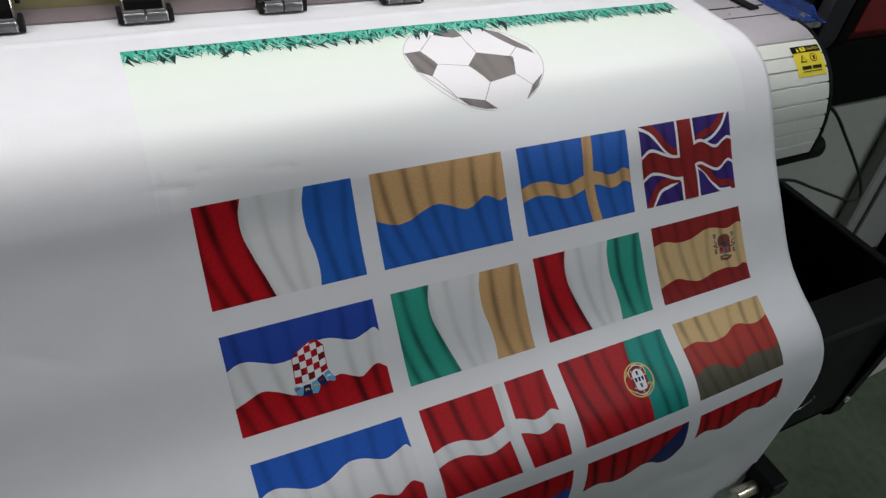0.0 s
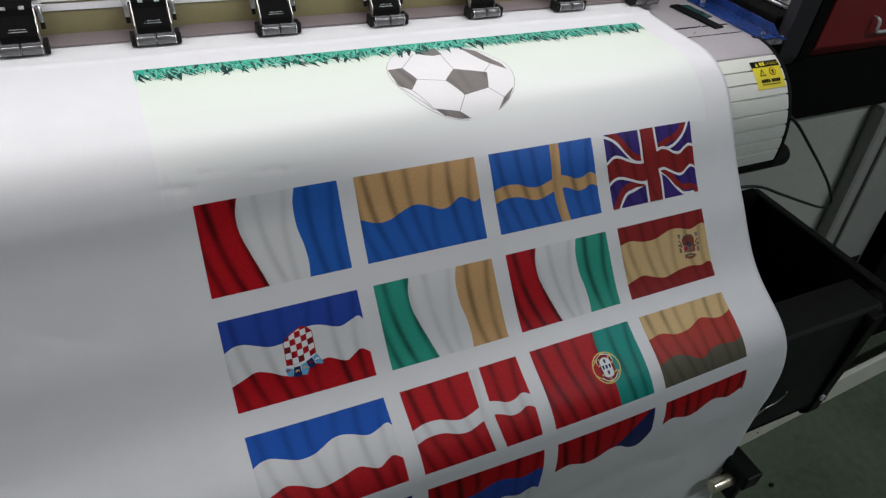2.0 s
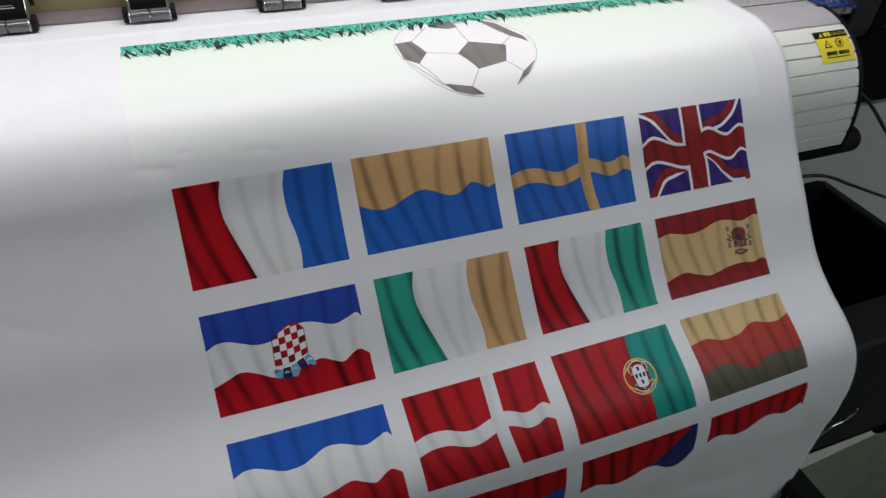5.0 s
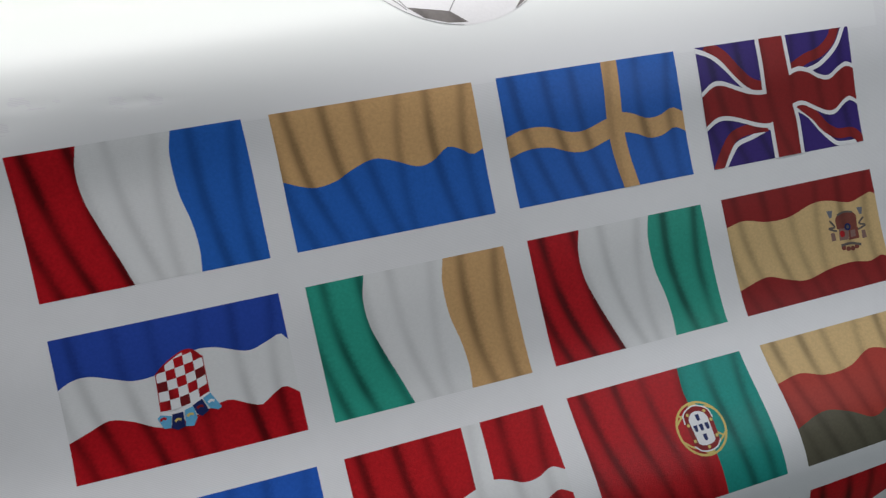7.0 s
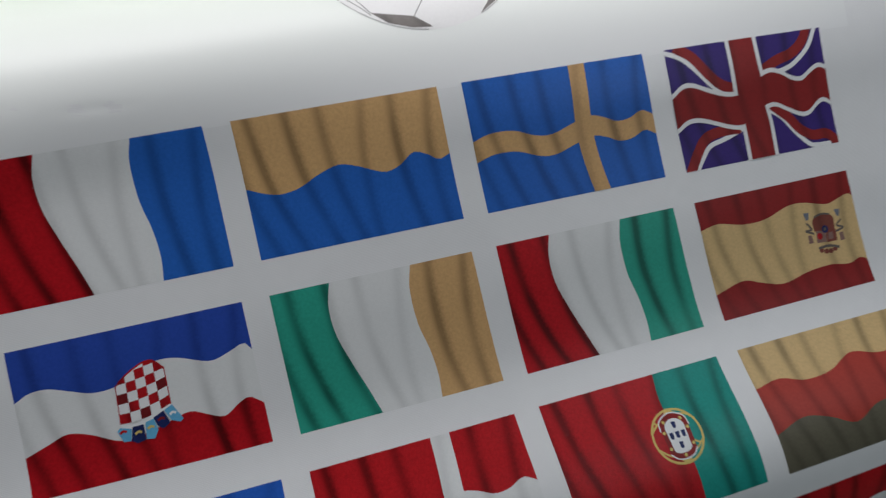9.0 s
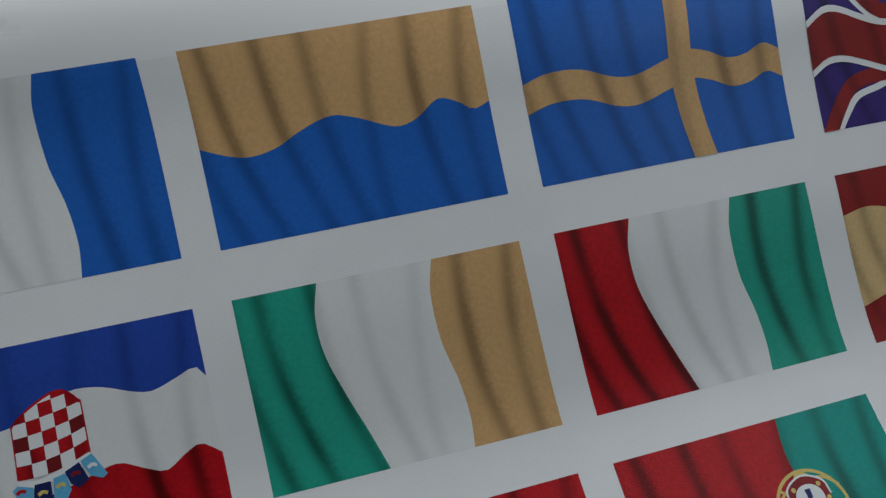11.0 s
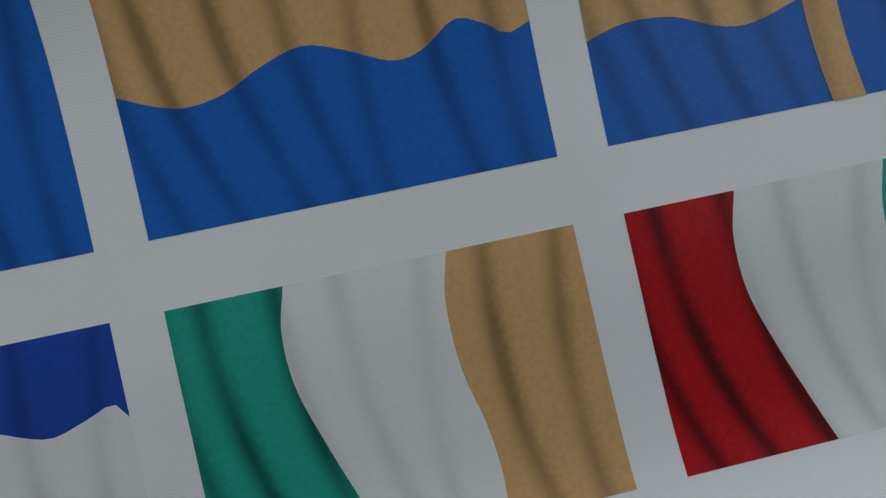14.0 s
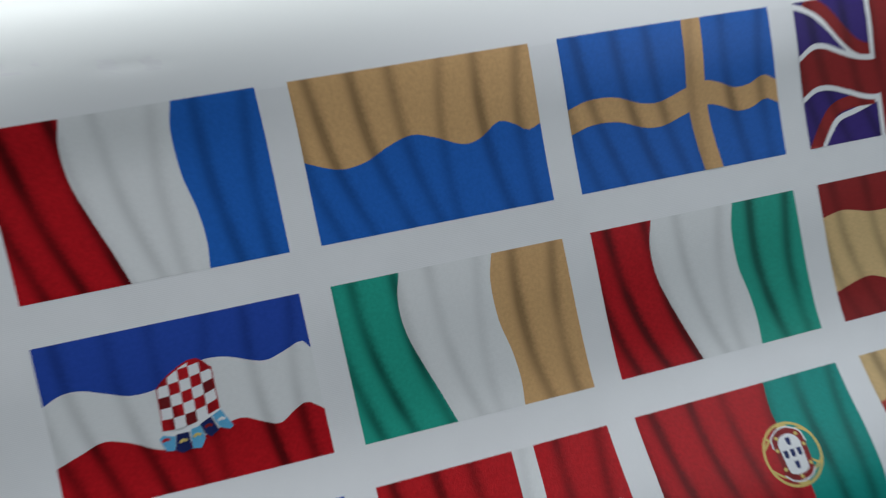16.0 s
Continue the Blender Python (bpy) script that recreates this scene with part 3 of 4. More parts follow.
part("end_arm", prism([(TF - 0.016, TL - 0.02), (TF - 0.016, TT - 0.004), (TF + 0.03, TT - 0.004), (TF + 0.02, TL - 0.03), (TF - 0.006, TL - 0.035)], 0.988, 1.017, 0.003), M_BLACK, trough)
part("arm_bolt", rod((0.996, TF - 0.0165, TL + 0.026), (0.996, TF - 0.020, TL + 0.026), 0.0065, 10), M_RAIL, trough, "bright bolt head")

part("corner_plate", prism([(TF + 0.006, TT - 0.004), (TF + 0.022, TT + 0.001), (TF + 0.035, TT + 0.001), (TF + 0.035, TL - 0.02), (TF - 0.004, TL - 0.02)], 1.0305, TX1 + 0.0005, 0.001), M_PIT, trough)

stand = empty("printer_stand", "scuffed grey steel printer stand with a cream plinth", "stand", (0, 0, 0))
part("panel", box((0.6, 0.125, 0.0), (2.4, 0.15, Z0 - 0.1165), 0.002), M_PANEL, stand)
SHEAR = Matrix(((1, 0, -0.16, 0.16 * Z0), (0, 1, 0, 0), (0, 0, 1, 0), (0, 0, 0, 1)))
part("post", box((1.276, 0.092, 0.0), (1.471, 0.1245, Z0 - 0.118), 0.010, SHEAR), M_LEG, stand, "scuffed grey post")
part("post_rib", box((1.316, 0.084, 0.0), (1.341, 0.0915, Z0 - 0.118), 0.003, SHEAR), M_LEG, stand)
part("scuff_plate", box((1.401, 0.0885, Z0 - 0.62), (1.451, 0.0915, Z0 - 0.56), 0.001, SHEAR), M_BLACKM, stand, "dark worn plate on the post")
part("side_block", box((1.476, 0.05, 0.0), (1.9, 0.1245, Z0 - 0.40), 0.004, SHEAR), M_PIT, stand)
PL = Matrix.Translation((1.149, -0.091, 0)) @ pose(0, 0, 0, 0, 0, 3.2)
part("plinth", box((-0.55, 0.0, 0.0), (1.3, 0.014, 0.098), 0.003, PL), M_PLINTH, stand, "cream painted plinth with worn edge")
for k, (px, pz, pw) in enumerate([(0.12, 0.05, 0.006), (0.135, 0.046, 0.004), (0.16, 0.055, 0.005), (0.03, 0.03, 0.004)]):
    part("chip", box((px, -0.0012, pz), (px + pw, 0.001, pz + 0.004), 0.0005, PL), M_BLACK, stand, "dark chip in the paint")
wire = tagged(part("wire_loop", tube_along([(1.70, -0.075, 0.075), (1.695, -0.08, 0.13), (1.71, -0.08, 0.20), (1.75, -0.075, 0.24), (1.80, -0.07, 0.22)], 0.0025), M_PLINTH, smooth=True), "thin pale wire loop standing on the plinth", "wire")
for fx, fy, fr in ((1.10, -0.17, 0.008), (1.13, -0.20, 0.006), (0.98, -0.36, 0.005)):
    sub = bmesh.new()
    bmesh.ops.create_icosphere(sub, subdivisions=1, radius=fr)
    bmesh.ops.transform(sub, matrix=Matrix.Translation((fx, fy, fr * 0.4)) @ Matrix.Diagonal((1.3, 0.9, 0.5, 1)), verts=sub.verts)
    tagged(part("floor_crumb", sub, M_BLACK), "small dark crumb of dirt on the floor", "debris", "crumbs on the floor")
cable = tagged(part("cable", tube_along([(x - 0.014, y, z) for x, y, z in [(0.872, 0.02, Z0 - 0.015), (0.904, 0.0, Z0 - 0.038), (0.966, 0.0, Z0 - 0.089), (1.029, 0.0, Z0 - 0.143), (1.085, 0.0, Z0 - 0.195), (1.12, 0.0, Z0 - 0.24), (1.096, 0.0, Z0 - 0.244), (1.034, 0.0, Z0 - 0.219), (0.955, 0.0, Z0 - 0.184), (0.883, 0.0, Z0 - 0.154), (0.80, 0.01, Z0 - 0.15)]], 0.0025), M_CABLE, smooth=True), "black rubber cable hanging in a loop from the cabinet", "cable")

# take-up arm at the floor side
arm = empty("take_up_arm", "black take-up roller holder with a bare steel roller end", "roller holder", (0.0, 0.0, Z0 - 0.5))
part("bracket", box((0.735, -0.300, -0.034), (0.770, -0.235, 0.0), 0.004), M_BLACKM, arm)
part("cheek_plate", box((0.742, -0.290, -0.085), (0.757, -0.245, -0.031), 0.003), M_BLACK, arm)
part("shaft", rod((0.690, -0.275, -0.030), (0.7415, -0.275, -0.030), 0.0105, 20, bevel=0.001), M_BRASS, arm, "bare steel roller shaft", True)
part("collar", rod((0.680, -0.225, -0.085), (0.7415, -0.225, -0.085), 0.032, 20, bevel=0.004), M_BLACK, arm, "", True)
part("foot_post", box((0.735, -0.25, -0.42), (0.775, -0.20, -0.086), 0.003), M_BLACK, arm)

loose = tagged(part("loose_wire", tube_along([(x - 0.012, y, z) for x, y, z in [(0.87, -0.222, Z0 - 0.421), (0.872, -0.222, Z0 - 0.432), (0.857, -0.222, Z0 - 0.446), (0.842, -0.222, Z0 - 0.449), (0.83, -0.222, Z0 - 0.456), (0.80, -0.222, Z0 - 0.49), (0.78, -0.222, Z0 - 0.53)]], 0.0014, 6), M_STEEL, smooth=True), "thin bright wire hanging on the trough front", "wire")

# ceiling tube lamps
for tx, ty, watts in TUBES:
    lamp = empty("ceiling_light", "plain white batten light on the ceiling", "ceiling light", (tx, ty, 2.9), "ceiling lights")
    part("housing", box((-0.65, -0.05, -0.03), (0.65, 0.05, 0.0), 0.004), M_CEIL, lamp)

# ---- the printed sheet ----
U0, U1 = -0.80, 0.7372
banner = empty("printed_sheet", "white coated sheet printed with flags, grass and a football", "banner", (0, 0, 0))


def sheet_mesh():
    ss = list(np.arange(-0.40, 0.9001, 0.002))
    n = 240
    us = [U0 + (U1 - U0) * k / n for k in range(n + 1)]
    top = [[on_sheet(u, s, 0.0) for u in us] for s in ss]
    low = [[on_sheet(u, s, -0.0004) for u in us] for s in ss]
    w, rows = n + 1, len(ss)
    verts = [tuple(v) for g in (top, low) for r in g for v in r]
    faces = []
    for j in range(rows - 1):
        for i in range(n):
            q = (j * w + i, (j + 1) * w + i, (j + 1) * w + i + 1, j * w + i + 1)
            faces += [q, tuple(rows * w + k for k in q[::-1])]
        for i in (0, n):
            faces.append((j * w + i, (j + 1) * w + i, rows * w + (j + 1) * w + i, rows * w + j * w + i))
    for j in (0, rows - 1):
        for i in range(n):
            faces.append((j * w + i, j * w + i + 1, rows * w + j * w + i + 1, rows * w + j * w + i))
    me = bpy.data.meshes.new("sheet")
    me.from_pydata(verts, [], faces)
    layer = me.uv_layers.new(name="UVMap")
    flat = np.array([(u, s) for s in ss for u in us] * 2)
    idx = np.zeros(len(me.loops), dtype=np.int32)
    me.loops.foreach_get("vertex_index", idx)
    layer.data.foreach_set("uv", flat[idx].ravel())
    me.materials.append(M_SHEET)
    me.polygons.foreach_set("use_smooth", [True] * len(me.polygons))
    ob = new("sheet", me)
    ob.parent = banner


sheet_mesh()

FW, FH, GX, GY = 0.15, 0.0979, 0.0192, 0.0250
E1 = 0.00007    # one layer of ink above another


def curve_of(points):
    xs, ys = zip(*points)
    n = len(xs)
    d = [(ys[min(i + 1, n - 1)] - ys[max(i - 1, 0)]) / (xs[min(i + 1, n - 1)] - xs[max(i - 1, 0)]) for i in range(n)]

    def f(x):
        x = min(max(x, xs[0]), xs[-1])
        i = min(int(np.searchsorted(xs, x, side="right")) - 1, n - 2)
        h = xs[i + 1] - xs[i]
        t = (x - xs[i]) / h
        return ((2 * t ** 3 - 3 * t * t + 1) * ys[i] + (t ** 3 - 2 * t * t + t) * h * d[i] + (3 * t * t - 2 * t ** 3) * ys[i + 1] + (t ** 3 - t * t) * h * d[i + 1])
    return f


def const(v):
    return lambda x: v


class Flag:
    def __init__(self, row, col, label):
        self.u, self.s = col * (FW + GX), row * (FH + GY) - (0.0045 if row == 3 else 0.0)
        self.ob = new("printed_flag")
        self.ob.parent = banner
        self.ob["label"] = label
        self.lo, self.hi = (0.0, 0.0), (FW, FH)

    def uv(self, u, s):
        return ((u - self.u) / FW, (s - self.s) / FH)

    def rows(self, top, low, mat, name="band", layer=1, a0=0.0, a1=1.0, n=40, m=40):
        def f(i, j):
            a = a0 + (a1 - a0) * i
            b = top(a) + (low(a) - top(a)) * j
            return self.u + a * FW, self.s + b * FH
        return print_patch(name, f, n, m, mat, self.ob, E1 * layer, self.uv)

    def cols(self, left, right, mat, name="band", layer=1, b0=0.0, b1=1.0, n=10, m=50):
        def f(i, j):
            b = b0 + (b1 - b0) * j
            a = left(b) + (right(b) - left(b)) * i
            return self.u + a * FW, self.s + b * FH
        return print_patch(name, f, n, m, mat, self.ob, E1 * layer, self.uv)

    def disc(self, a, b, ra, rb, mat, name="disc", layer=2, inner=0.0, n=28, t0=0.0, t1=6.2832, rings=8):
        def f(i, j):
            ang, r = t0 + (t1 - t0) * i, inner + (1 - inner) * j
            return self.u + (a + ra * r * math.cos(ang)) * FW, self.s + (b + rb * r * math.sin(ang)) * FH
        return print_patch(name, f, n, 2 if inner > 0.5 else rings, mat, self.ob, E1 * layer, self.uv)

    def quad(self, p0, p1, p2, p3, mat, name="patch", layer=3, n=8):
        def f(i, j):
            q = [(1 - i) * (1 - j) * w + i * (1 - j) * x + i * j * y + (1 - i) * j * z for w, x, y, z in zip(p0, p1, p2, p3)]
            return self.u + q[0] * FW, self.s + q[1] * FH
        return print_patch(name, f, n, n, mat, self.ob, E1 * layer, self.uv)

    def stroke(self, pts, w, mat, name="line", layer=3, n=24, w1=None):
        """A band along a line of points, w wide in metres."""
        fa, fb = curve_of([(k, p[0]) for k, p in enumerate(pts)]), curve_of([(k, p[1]) for k, p in enumerate(pts)])
        top = len(pts) - 1

        def f(i, j):
            t = j * top
            x, y = fa(t) * FW, fb(t) * FH
            dx, dy = (fa(t + 0.02) - fa(t - 0.02)) * FW, (fb(t + 0.02) - fb(t - 0.02)) * FH
            ln = math.hypot(dx, dy) or 1
            ww = w + ((w1 if w1 is not None else w) - w) * j
            return (self.u + min(max(x - dy / ln * ww * (i - 0.5), self.lo[0]), self.hi[0]), self.s + min(max(y + dx / ln * ww * (i - 0.5), self.lo[1]), self.hi[1]))
        return print_patch(name, f, 2, n, mat, self.ob, E1 * layer, self.uv)


ONE, NIL = const(1.0), const(0.0)
V1 = curve_of([(0, 0.284), (0.165, 0.257), (0.37, 0.261), (0.59, 0.302), (0.81, 0.352), (1, 0.392)])
V2 = curve_of([(0, 0.683), (0.17, 0.656), (0.43, 0.657), (0.65, 0.686), (0.84, 0.696), (1, 0.686)])
W1 = curve_of([(0, 0.335), (0.059, 0.289), (0.13, 0.285), (0.211, 0.33), (0.3, 0.379), (0.416, 0.365), (0.564, 0.262), (0.665, 0.267), (0.81, 0.343), (0.904, 0.306), (0.971, 0.272), (1, 0.327)])
W2 = curve_of([(0, 0.701), (0.089, 0.651), (0.173, 0.608), (0.264, 0.649), (0.38, 0.735), (0.535, 0.704), (0.678, 0.649), (0.756, 0.7), (0.821, 0.735), (0.883, 0.679), (0.94, 0.645), (1, 0.709)])
WM = curve_of([(0, 0.507), (0.086, 0.562), (0.157, 0.585), (0.25, 0.562), (0.341, 0.499), (0.451, 0.452), (0.541, 0.488), (0.662, 0.562), (0.738, 0.539), (0.822, 0.459), (0.892, 0.494), (0.94, 0.542), (1, 0.513)])
C1 = curve_of([(0, 0.462), (0.095, 0.422), (0.22, 0.43), (0.338, 0.496), (0.42, 0.505), (0.55, 0.448), (0.644, 0.415), (0.719, 0.445), (0.785, 0.492), (0.862, 0.487), (0.94, 0.442), (1, 0.488)])
CV = curve_of([(0, 0.573), (0.22, 0.567), (0.436, 0.557), (0.63, 0.557), (0.83, 0.57), (1, 0.588)])
S1 = curve_of([(0, 0.235), (0.112, 0.209), (0.258, 0.258), (0.397, 0.258), (0.566, 0.189), (0.666, 0.192), (0.818, 0.246), (0.915, 0.214), (0.969, 0.196), (1, 0.222)])
S2 = curve_of([(0, 0.777), (0.184, 0.716), (0.301, 0.775), (0.421, 0.822), (0.598, 0.775), (0.755, 0.765), (0.871, 0.795), (0.96, 0.765), (1, 0.8)])
G1 = curve_of([(0, 0.336), (0.155, 0.304), (0.297, 0.369), (0.466, 0.354), (0.629, 0.262), (0.785, 0.322), (0.883, 0.325), (1, 0.27)])
G2 = curve_of([(0, 0.7), (0.19, 0.63), (0.335, 0.691), (0.472, 0.785), (0.637, 0.695), (0.81, 0.703), (0.911, 0.723), (1, 0.665)])
P1 = curve_of([(0, 0.621), (0.224, 0.603), (0.45, 0.625), (0.7, 0.645), (1, 0.65)])


def plus(f, d):
    return lambda x: f(x) + d


def tricolour(row, col, label, left, right):
    fl = Flag(row, col, label)
    fl.cols(NIL, V1, left)
    fl.cols(V1, V2, I_PALE)
    fl.cols(V2, ONE, right)
    return fl


tricolour(0, 0, "printed flag with red, white and blue upright bands", I_RED, I_BLUE)
tricolour(1, 1, "printed flag with green, white and gold upright bands", I_GREEN, I_GOLD)
tricolour(1, 2, "printed flag with red, white and green upright bands", I_RED, I_GREEN)

f = Flag(0, 1, "printed flag, gold above blue with a wavy edge")
f.rows(NIL, plus(WM, -0.014), I_GOLD)
f.rows(plus(WM, -0.014), ONE, I_BLUE)

f = Flag(0, 2, "printed blue flag with a gold cross")
f.rows(NIL, ONE, I_BLUE, "field")
f.rows(plus(C1, -0.009), plus(C1, 0.151), I_GOLD, "cross_bar", 2)
f.cols(CV, plus(CV, 0.09), I_GOLD, "cross_post", 3)

f = Flag(0, 3, "printed violet-blue flag with red crosses edged in white")
f.rows(NIL, ONE, I_VIOLET, "field")
J_TOP = curve_of([(0, 0.397), (0.073, 0.33), (0.132, 0.331), (0.225, 0.391), (0.3, 0.434), (0.40, 0.452), (0.48, 0.40), (0.561, 0.334), (0.63, 0.308), (0.697, 0.337), (0.761, 0.396), (0.83, 0.416), (0.894, 0.361), (0.955, 0.326), (1, 0.352)])
J_LOW = curve_of([(0, 0.640), (0.07, 0.581), (0.143, 0.581), (0.238, 0.63), (0.326, 0.681), (0.409, 0.697), (0.48, 0.64), (0.558, 0.573), (0.63, 0.558), (0.694, 0.608), (0.786, 0.677), (0.844, 0.676), (0.909, 0.609), (0.955, 0.585), (1, 0.63)])
J_PL = curve_of([(0, 0.397), (0.2, 0.401), (0.43, 0.402), (0.59, 0.411), (0.734, 0.416), (1, 0.413)])
J_PR = curve_of([(0, 0.548), (0.182, 0.554), (0.325, 0.562), (0.451, 0.567), (0.574, 0.561), (0.718, 0.570), (1, 0.563)])
for red, white in (([(0.06, -0.01), (0.155, 0.085), (0.235, 0.235), (0.305, 0.34), (0.40, 0.40)], [(-0.01, 0.018), (0.088, 0.084), (0.167, 0.195), (0.234, 0.314), (0.31, 0.42)]),
                   ([(0.915, -0.02), (0.867, 0.094), (0.786, 0.177), (0.683, 0.218), (0.58, 0.285)], [(0.968, -0.01), (0.905, 0.138), (0.822, 0.238), (0.745, 0.293), (0.62, 0.325)]),
                   ([(0.022, 1.02), (0.091, 0.864), (0.156, 0.758), (0.254, 0.721), (0.38, 0.722)], [(0.066, 1.01), (0.119, 0.906), (0.175, 0.824), (0.273, 0.787), (0.41, 0.725)]),
                   ([(0.60, 0.57), (0.698, 0.704), (0.756, 0.817), (0.833, 0.891), (0.933, 0.906), (0.995, 1.0)], [(0.56, 0.595), (0.656, 0.695), (0.725, 0.837), (0.803, 0.962), (0.86, 0.985), (0.95, 0.99)])):
    f.stroke(white, 0.0038, I_WHITE, "white_diagonal", 2, 40)
    f.stroke(red, 0.0086, I_BRICK, "red_diagonal", 3, 40)
f.rows(plus(J_TOP, -0.038), plus(J_LOW, 0.038), I_WHITE, "white_bar", 4)
f.cols(plus(J_PL, -0.024), plus(J_PR, 0.024), I_WHITE, "white_post", 4)
f.rows(J_TOP, J_LOW, I_BRICK, "red_bar", 5)
f.cols(J_PL, J_PR, I_BRICK, "red_post", 6)

f = Flag(1, 0, "printed flag, blue, white and red waves with a chequered shield")
f.rows(NIL, plus(W1, 0.018), I_ULTRA)
f.rows(plus(W1, 0.018), plus(W2, 0.02), I_PALE)
f.rows(plus(W2, 0.02), ONE, I_RED)
# chequered shield, five wide and six high, with a domed head
DOME = curve_of([(0, 0.36), (0.06, 0.30), (0.25, 0.20), (0.5, 0.12), (0.65, 0.10), (0.8, 0.13), (0.94, 0.25), (1, 0.34)])


def shield_at(x, y):
    """x, y from 0 to 1 over the shield."""
    q = [(1 - x) * (1 - y) * w + x * (1 - y) * e + x * y * g + (1 - x) * y * h for w, e, g, h in zip((0.402, 0.254), (0.607, 0.208), (0.603, 0.587), (0.388, 0.646))]
    return q[0], q[1] + 0.022 * 4 * x * (1 - x) * y


def shield_patch(x0, y0, x1, y1, mat, name, layer, n):
    def g(i, j):
        x = x0 + (x1 - x0) * i
        d = DOME(min(max(x, 0), 1)) + (0.012 if layer > 2 else -0.02)
        lo, hi = max(y0, d), max(y1, d)
        p, q = shield_at(x, lo + (hi - lo) * j)
        return f.u + p * FW, f.s + q * FH
    print_patch(name, g, n, n, mat, f.ob, E1 * layer, f.uv)


shield_patch(-0.02, 0.0, 1.02, 1.0, I_RED2, "shield", 2, 24)
for r in range(6):
    for c in range(5):
        mt = I_WHITE if (r + c) % 2 == 0 else I_BROWN if (r, c) in ((1, 3), (3, 0), (3, 4), (0, 4), (5, 2)) else None
        if mt and DOME((c + 0.5) / 5) < (r + 1) / 6 - 0.01:
            shield_patch(c / 5, r / 6, (c + 1) / 5, (r + 1) / 6, mt, "check", 3, 6)
f.stroke([(0.386, 0.668), (0.45, 0.678), (0.53, 0.642), (0.606, 0.60)], 0.0034, I_WHITE, "shield_edge", 4)
for (p0, p1, p2, p3, p4), mt, ch in (
        (((0.366, 0.687), (0.381, 0.669), (0.426, 0.691), (0.415, 0.771), (0.384, 0.765)), I_CYAN, I_RED2), (((0.430, 0.680), (0.477, 0.679), (0.475, 0.782), (0.44, 0.794), (0.417, 0.772)), I_NAVY, I_YEL),
        (((0.486, 0.669), (0.523, 0.658), (0.532, 0.74), (0.511, 0.79), (0.477, 0.781)), I_CYAN, I_YEL), (((0.522, 0.651), (0.568, 0.62), (0.588, 0.709), (0.555, 0.738), (0.534, 0.714)), I_NAVY, I_BRICK),
        (((0.572, 0.618), (0.609, 0.592), (0.645, 0.703), (0.629, 0.719), (0.594, 0.696)), I_CYAN, I_WHITE)):
    f.quad(p0, p1, p2, p4, mt, "small_shield", 5, 5)
    f.quad(p4, p2, p3, p3, mt, "small_shield_foot", 5, 4)
    mid = [(p0[k] + p1[k] + p2[k] + p4[k]) / 4 for k in (0, 1)]
    f.stroke([(mid[0] - 0.014, mid[1] + 0.004), (mid[0], mid[1] - 0.008), (mid[0] + 0.014, mid[1])], 0.0016, ch, "small_charge", 6, 8)

f = Flag(1, 3, "printed flag, brick red and pale gold bands with a crest")
f.rows(NIL, S1, I_BRICK)
f.rows(S1, S2, I_GOLD2)
f.rows(S2, ONE, I_BRICK)
f.quad((0.694, 0.378), (0.842, 0.385), (0.833, 0.480), (0.697, 0.455), I_CREST, "crown", 2)
f.disc(0.768, 0.378, 0.073, 0.058, I_CREST, "crown_head", 2, 0.0, 24)
f.stroke([(0.712, 0.335), (0.765, 0.318), (0.82, 0.335)], 0.0016, I_CRESTG, "crown_band", 3)
f.quad((0.708, 0.454), (0.774, 0.467), (0.761, 0.564), (0.698, 0.558), I_CRESTP, "crest_quarter", 3, 4)
f.quad((0.774, 0.467), (0.838, 0.473), (0.833, 0.573), (0.763, 0.570), I_CREST, "crest_quarter", 3, 4)
f.quad((0.782, 0.49), (0.815, 0.49), (0.812, 0.55), (0.778, 0.55), I_CRESTP, "crest_charge", 4, 3)
f.disc(0.725, 0.505, 0.018, 0.03, I_RED2, "crest_charge", 4, 0.0, 12)
f.disc(0.768, 0.454, 0.022, 0.033, I_NAVY, "crest_centre", 5, 0.0, 14)
f.disc(0.768, 0.454, 0.010, 0.016, I_CRESTG, "crest_centre", 6, 0.0, 10)
for foot in ((0.715, 0.628), (0.745, 0.645), (0.775, 0.650), (0.805, 0.640)):
    f.disc(foot[0], foot[1], 0.016, 0.022, I_CREST, "crest_foot", 2, 0.0, 10)
f.stroke([(0.70, 0.604), (0.769, 0.602), (0.836, 0.633)], 0.0022, I_CRESTG, "crest_foot", 3)
f.stroke([(0.656, 0.367), (0.682, 0.431), (0.644, 0.436), (0.692, 0.473)], 0.0017, I_CRESTG, "crest_ribbon", 3, 30)
f.stroke([(0.888, 0.399), (0.853, 0.445), (0.891, 0.472), (0.838, 0.497)], 0.0017, I_CRESTG, "crest_ribbon", 3, 30)
for px, py, qx, qy in ((0.667, 0.306, 0.661, 0.529), (0.875, 0.330, 0.871, 0.563)):
    f.quad((px - 0.02, py - 0.025), (px + 0.02, py - 0.02), (px + 0.008, py + 0.04), (px - 0.008, py + 0.04), I_CRESTB, "crest_knob", 2, 4)
    f.quad((qx - 0.012, qy - 0.05), (qx + 0.012, qy - 0.05), (qx + 0.016, qy + 0.02), (qx - 0.016, qy + 0.02), I_CRESTP, "crest_base", 2, 4)

f = Flag(2, 0, "printed flag, mid blue, white and red waves")
f.rows(NIL, W1, I_SKYB)
f.rows(W1, W2, I_PALE)
f.rows(W2, ONE, I_RED2)

f = Flag(2, 1, "printed red flag with a white cross")
f.rows(NIL, ONE, I_RED2, "field")
f.rows(C1, plus(C1, 0.165), I_PALE, "cross_bar", 2)
f.cols(CV, plus(CV, 0.095), I_PALE, "cross_post", 3)

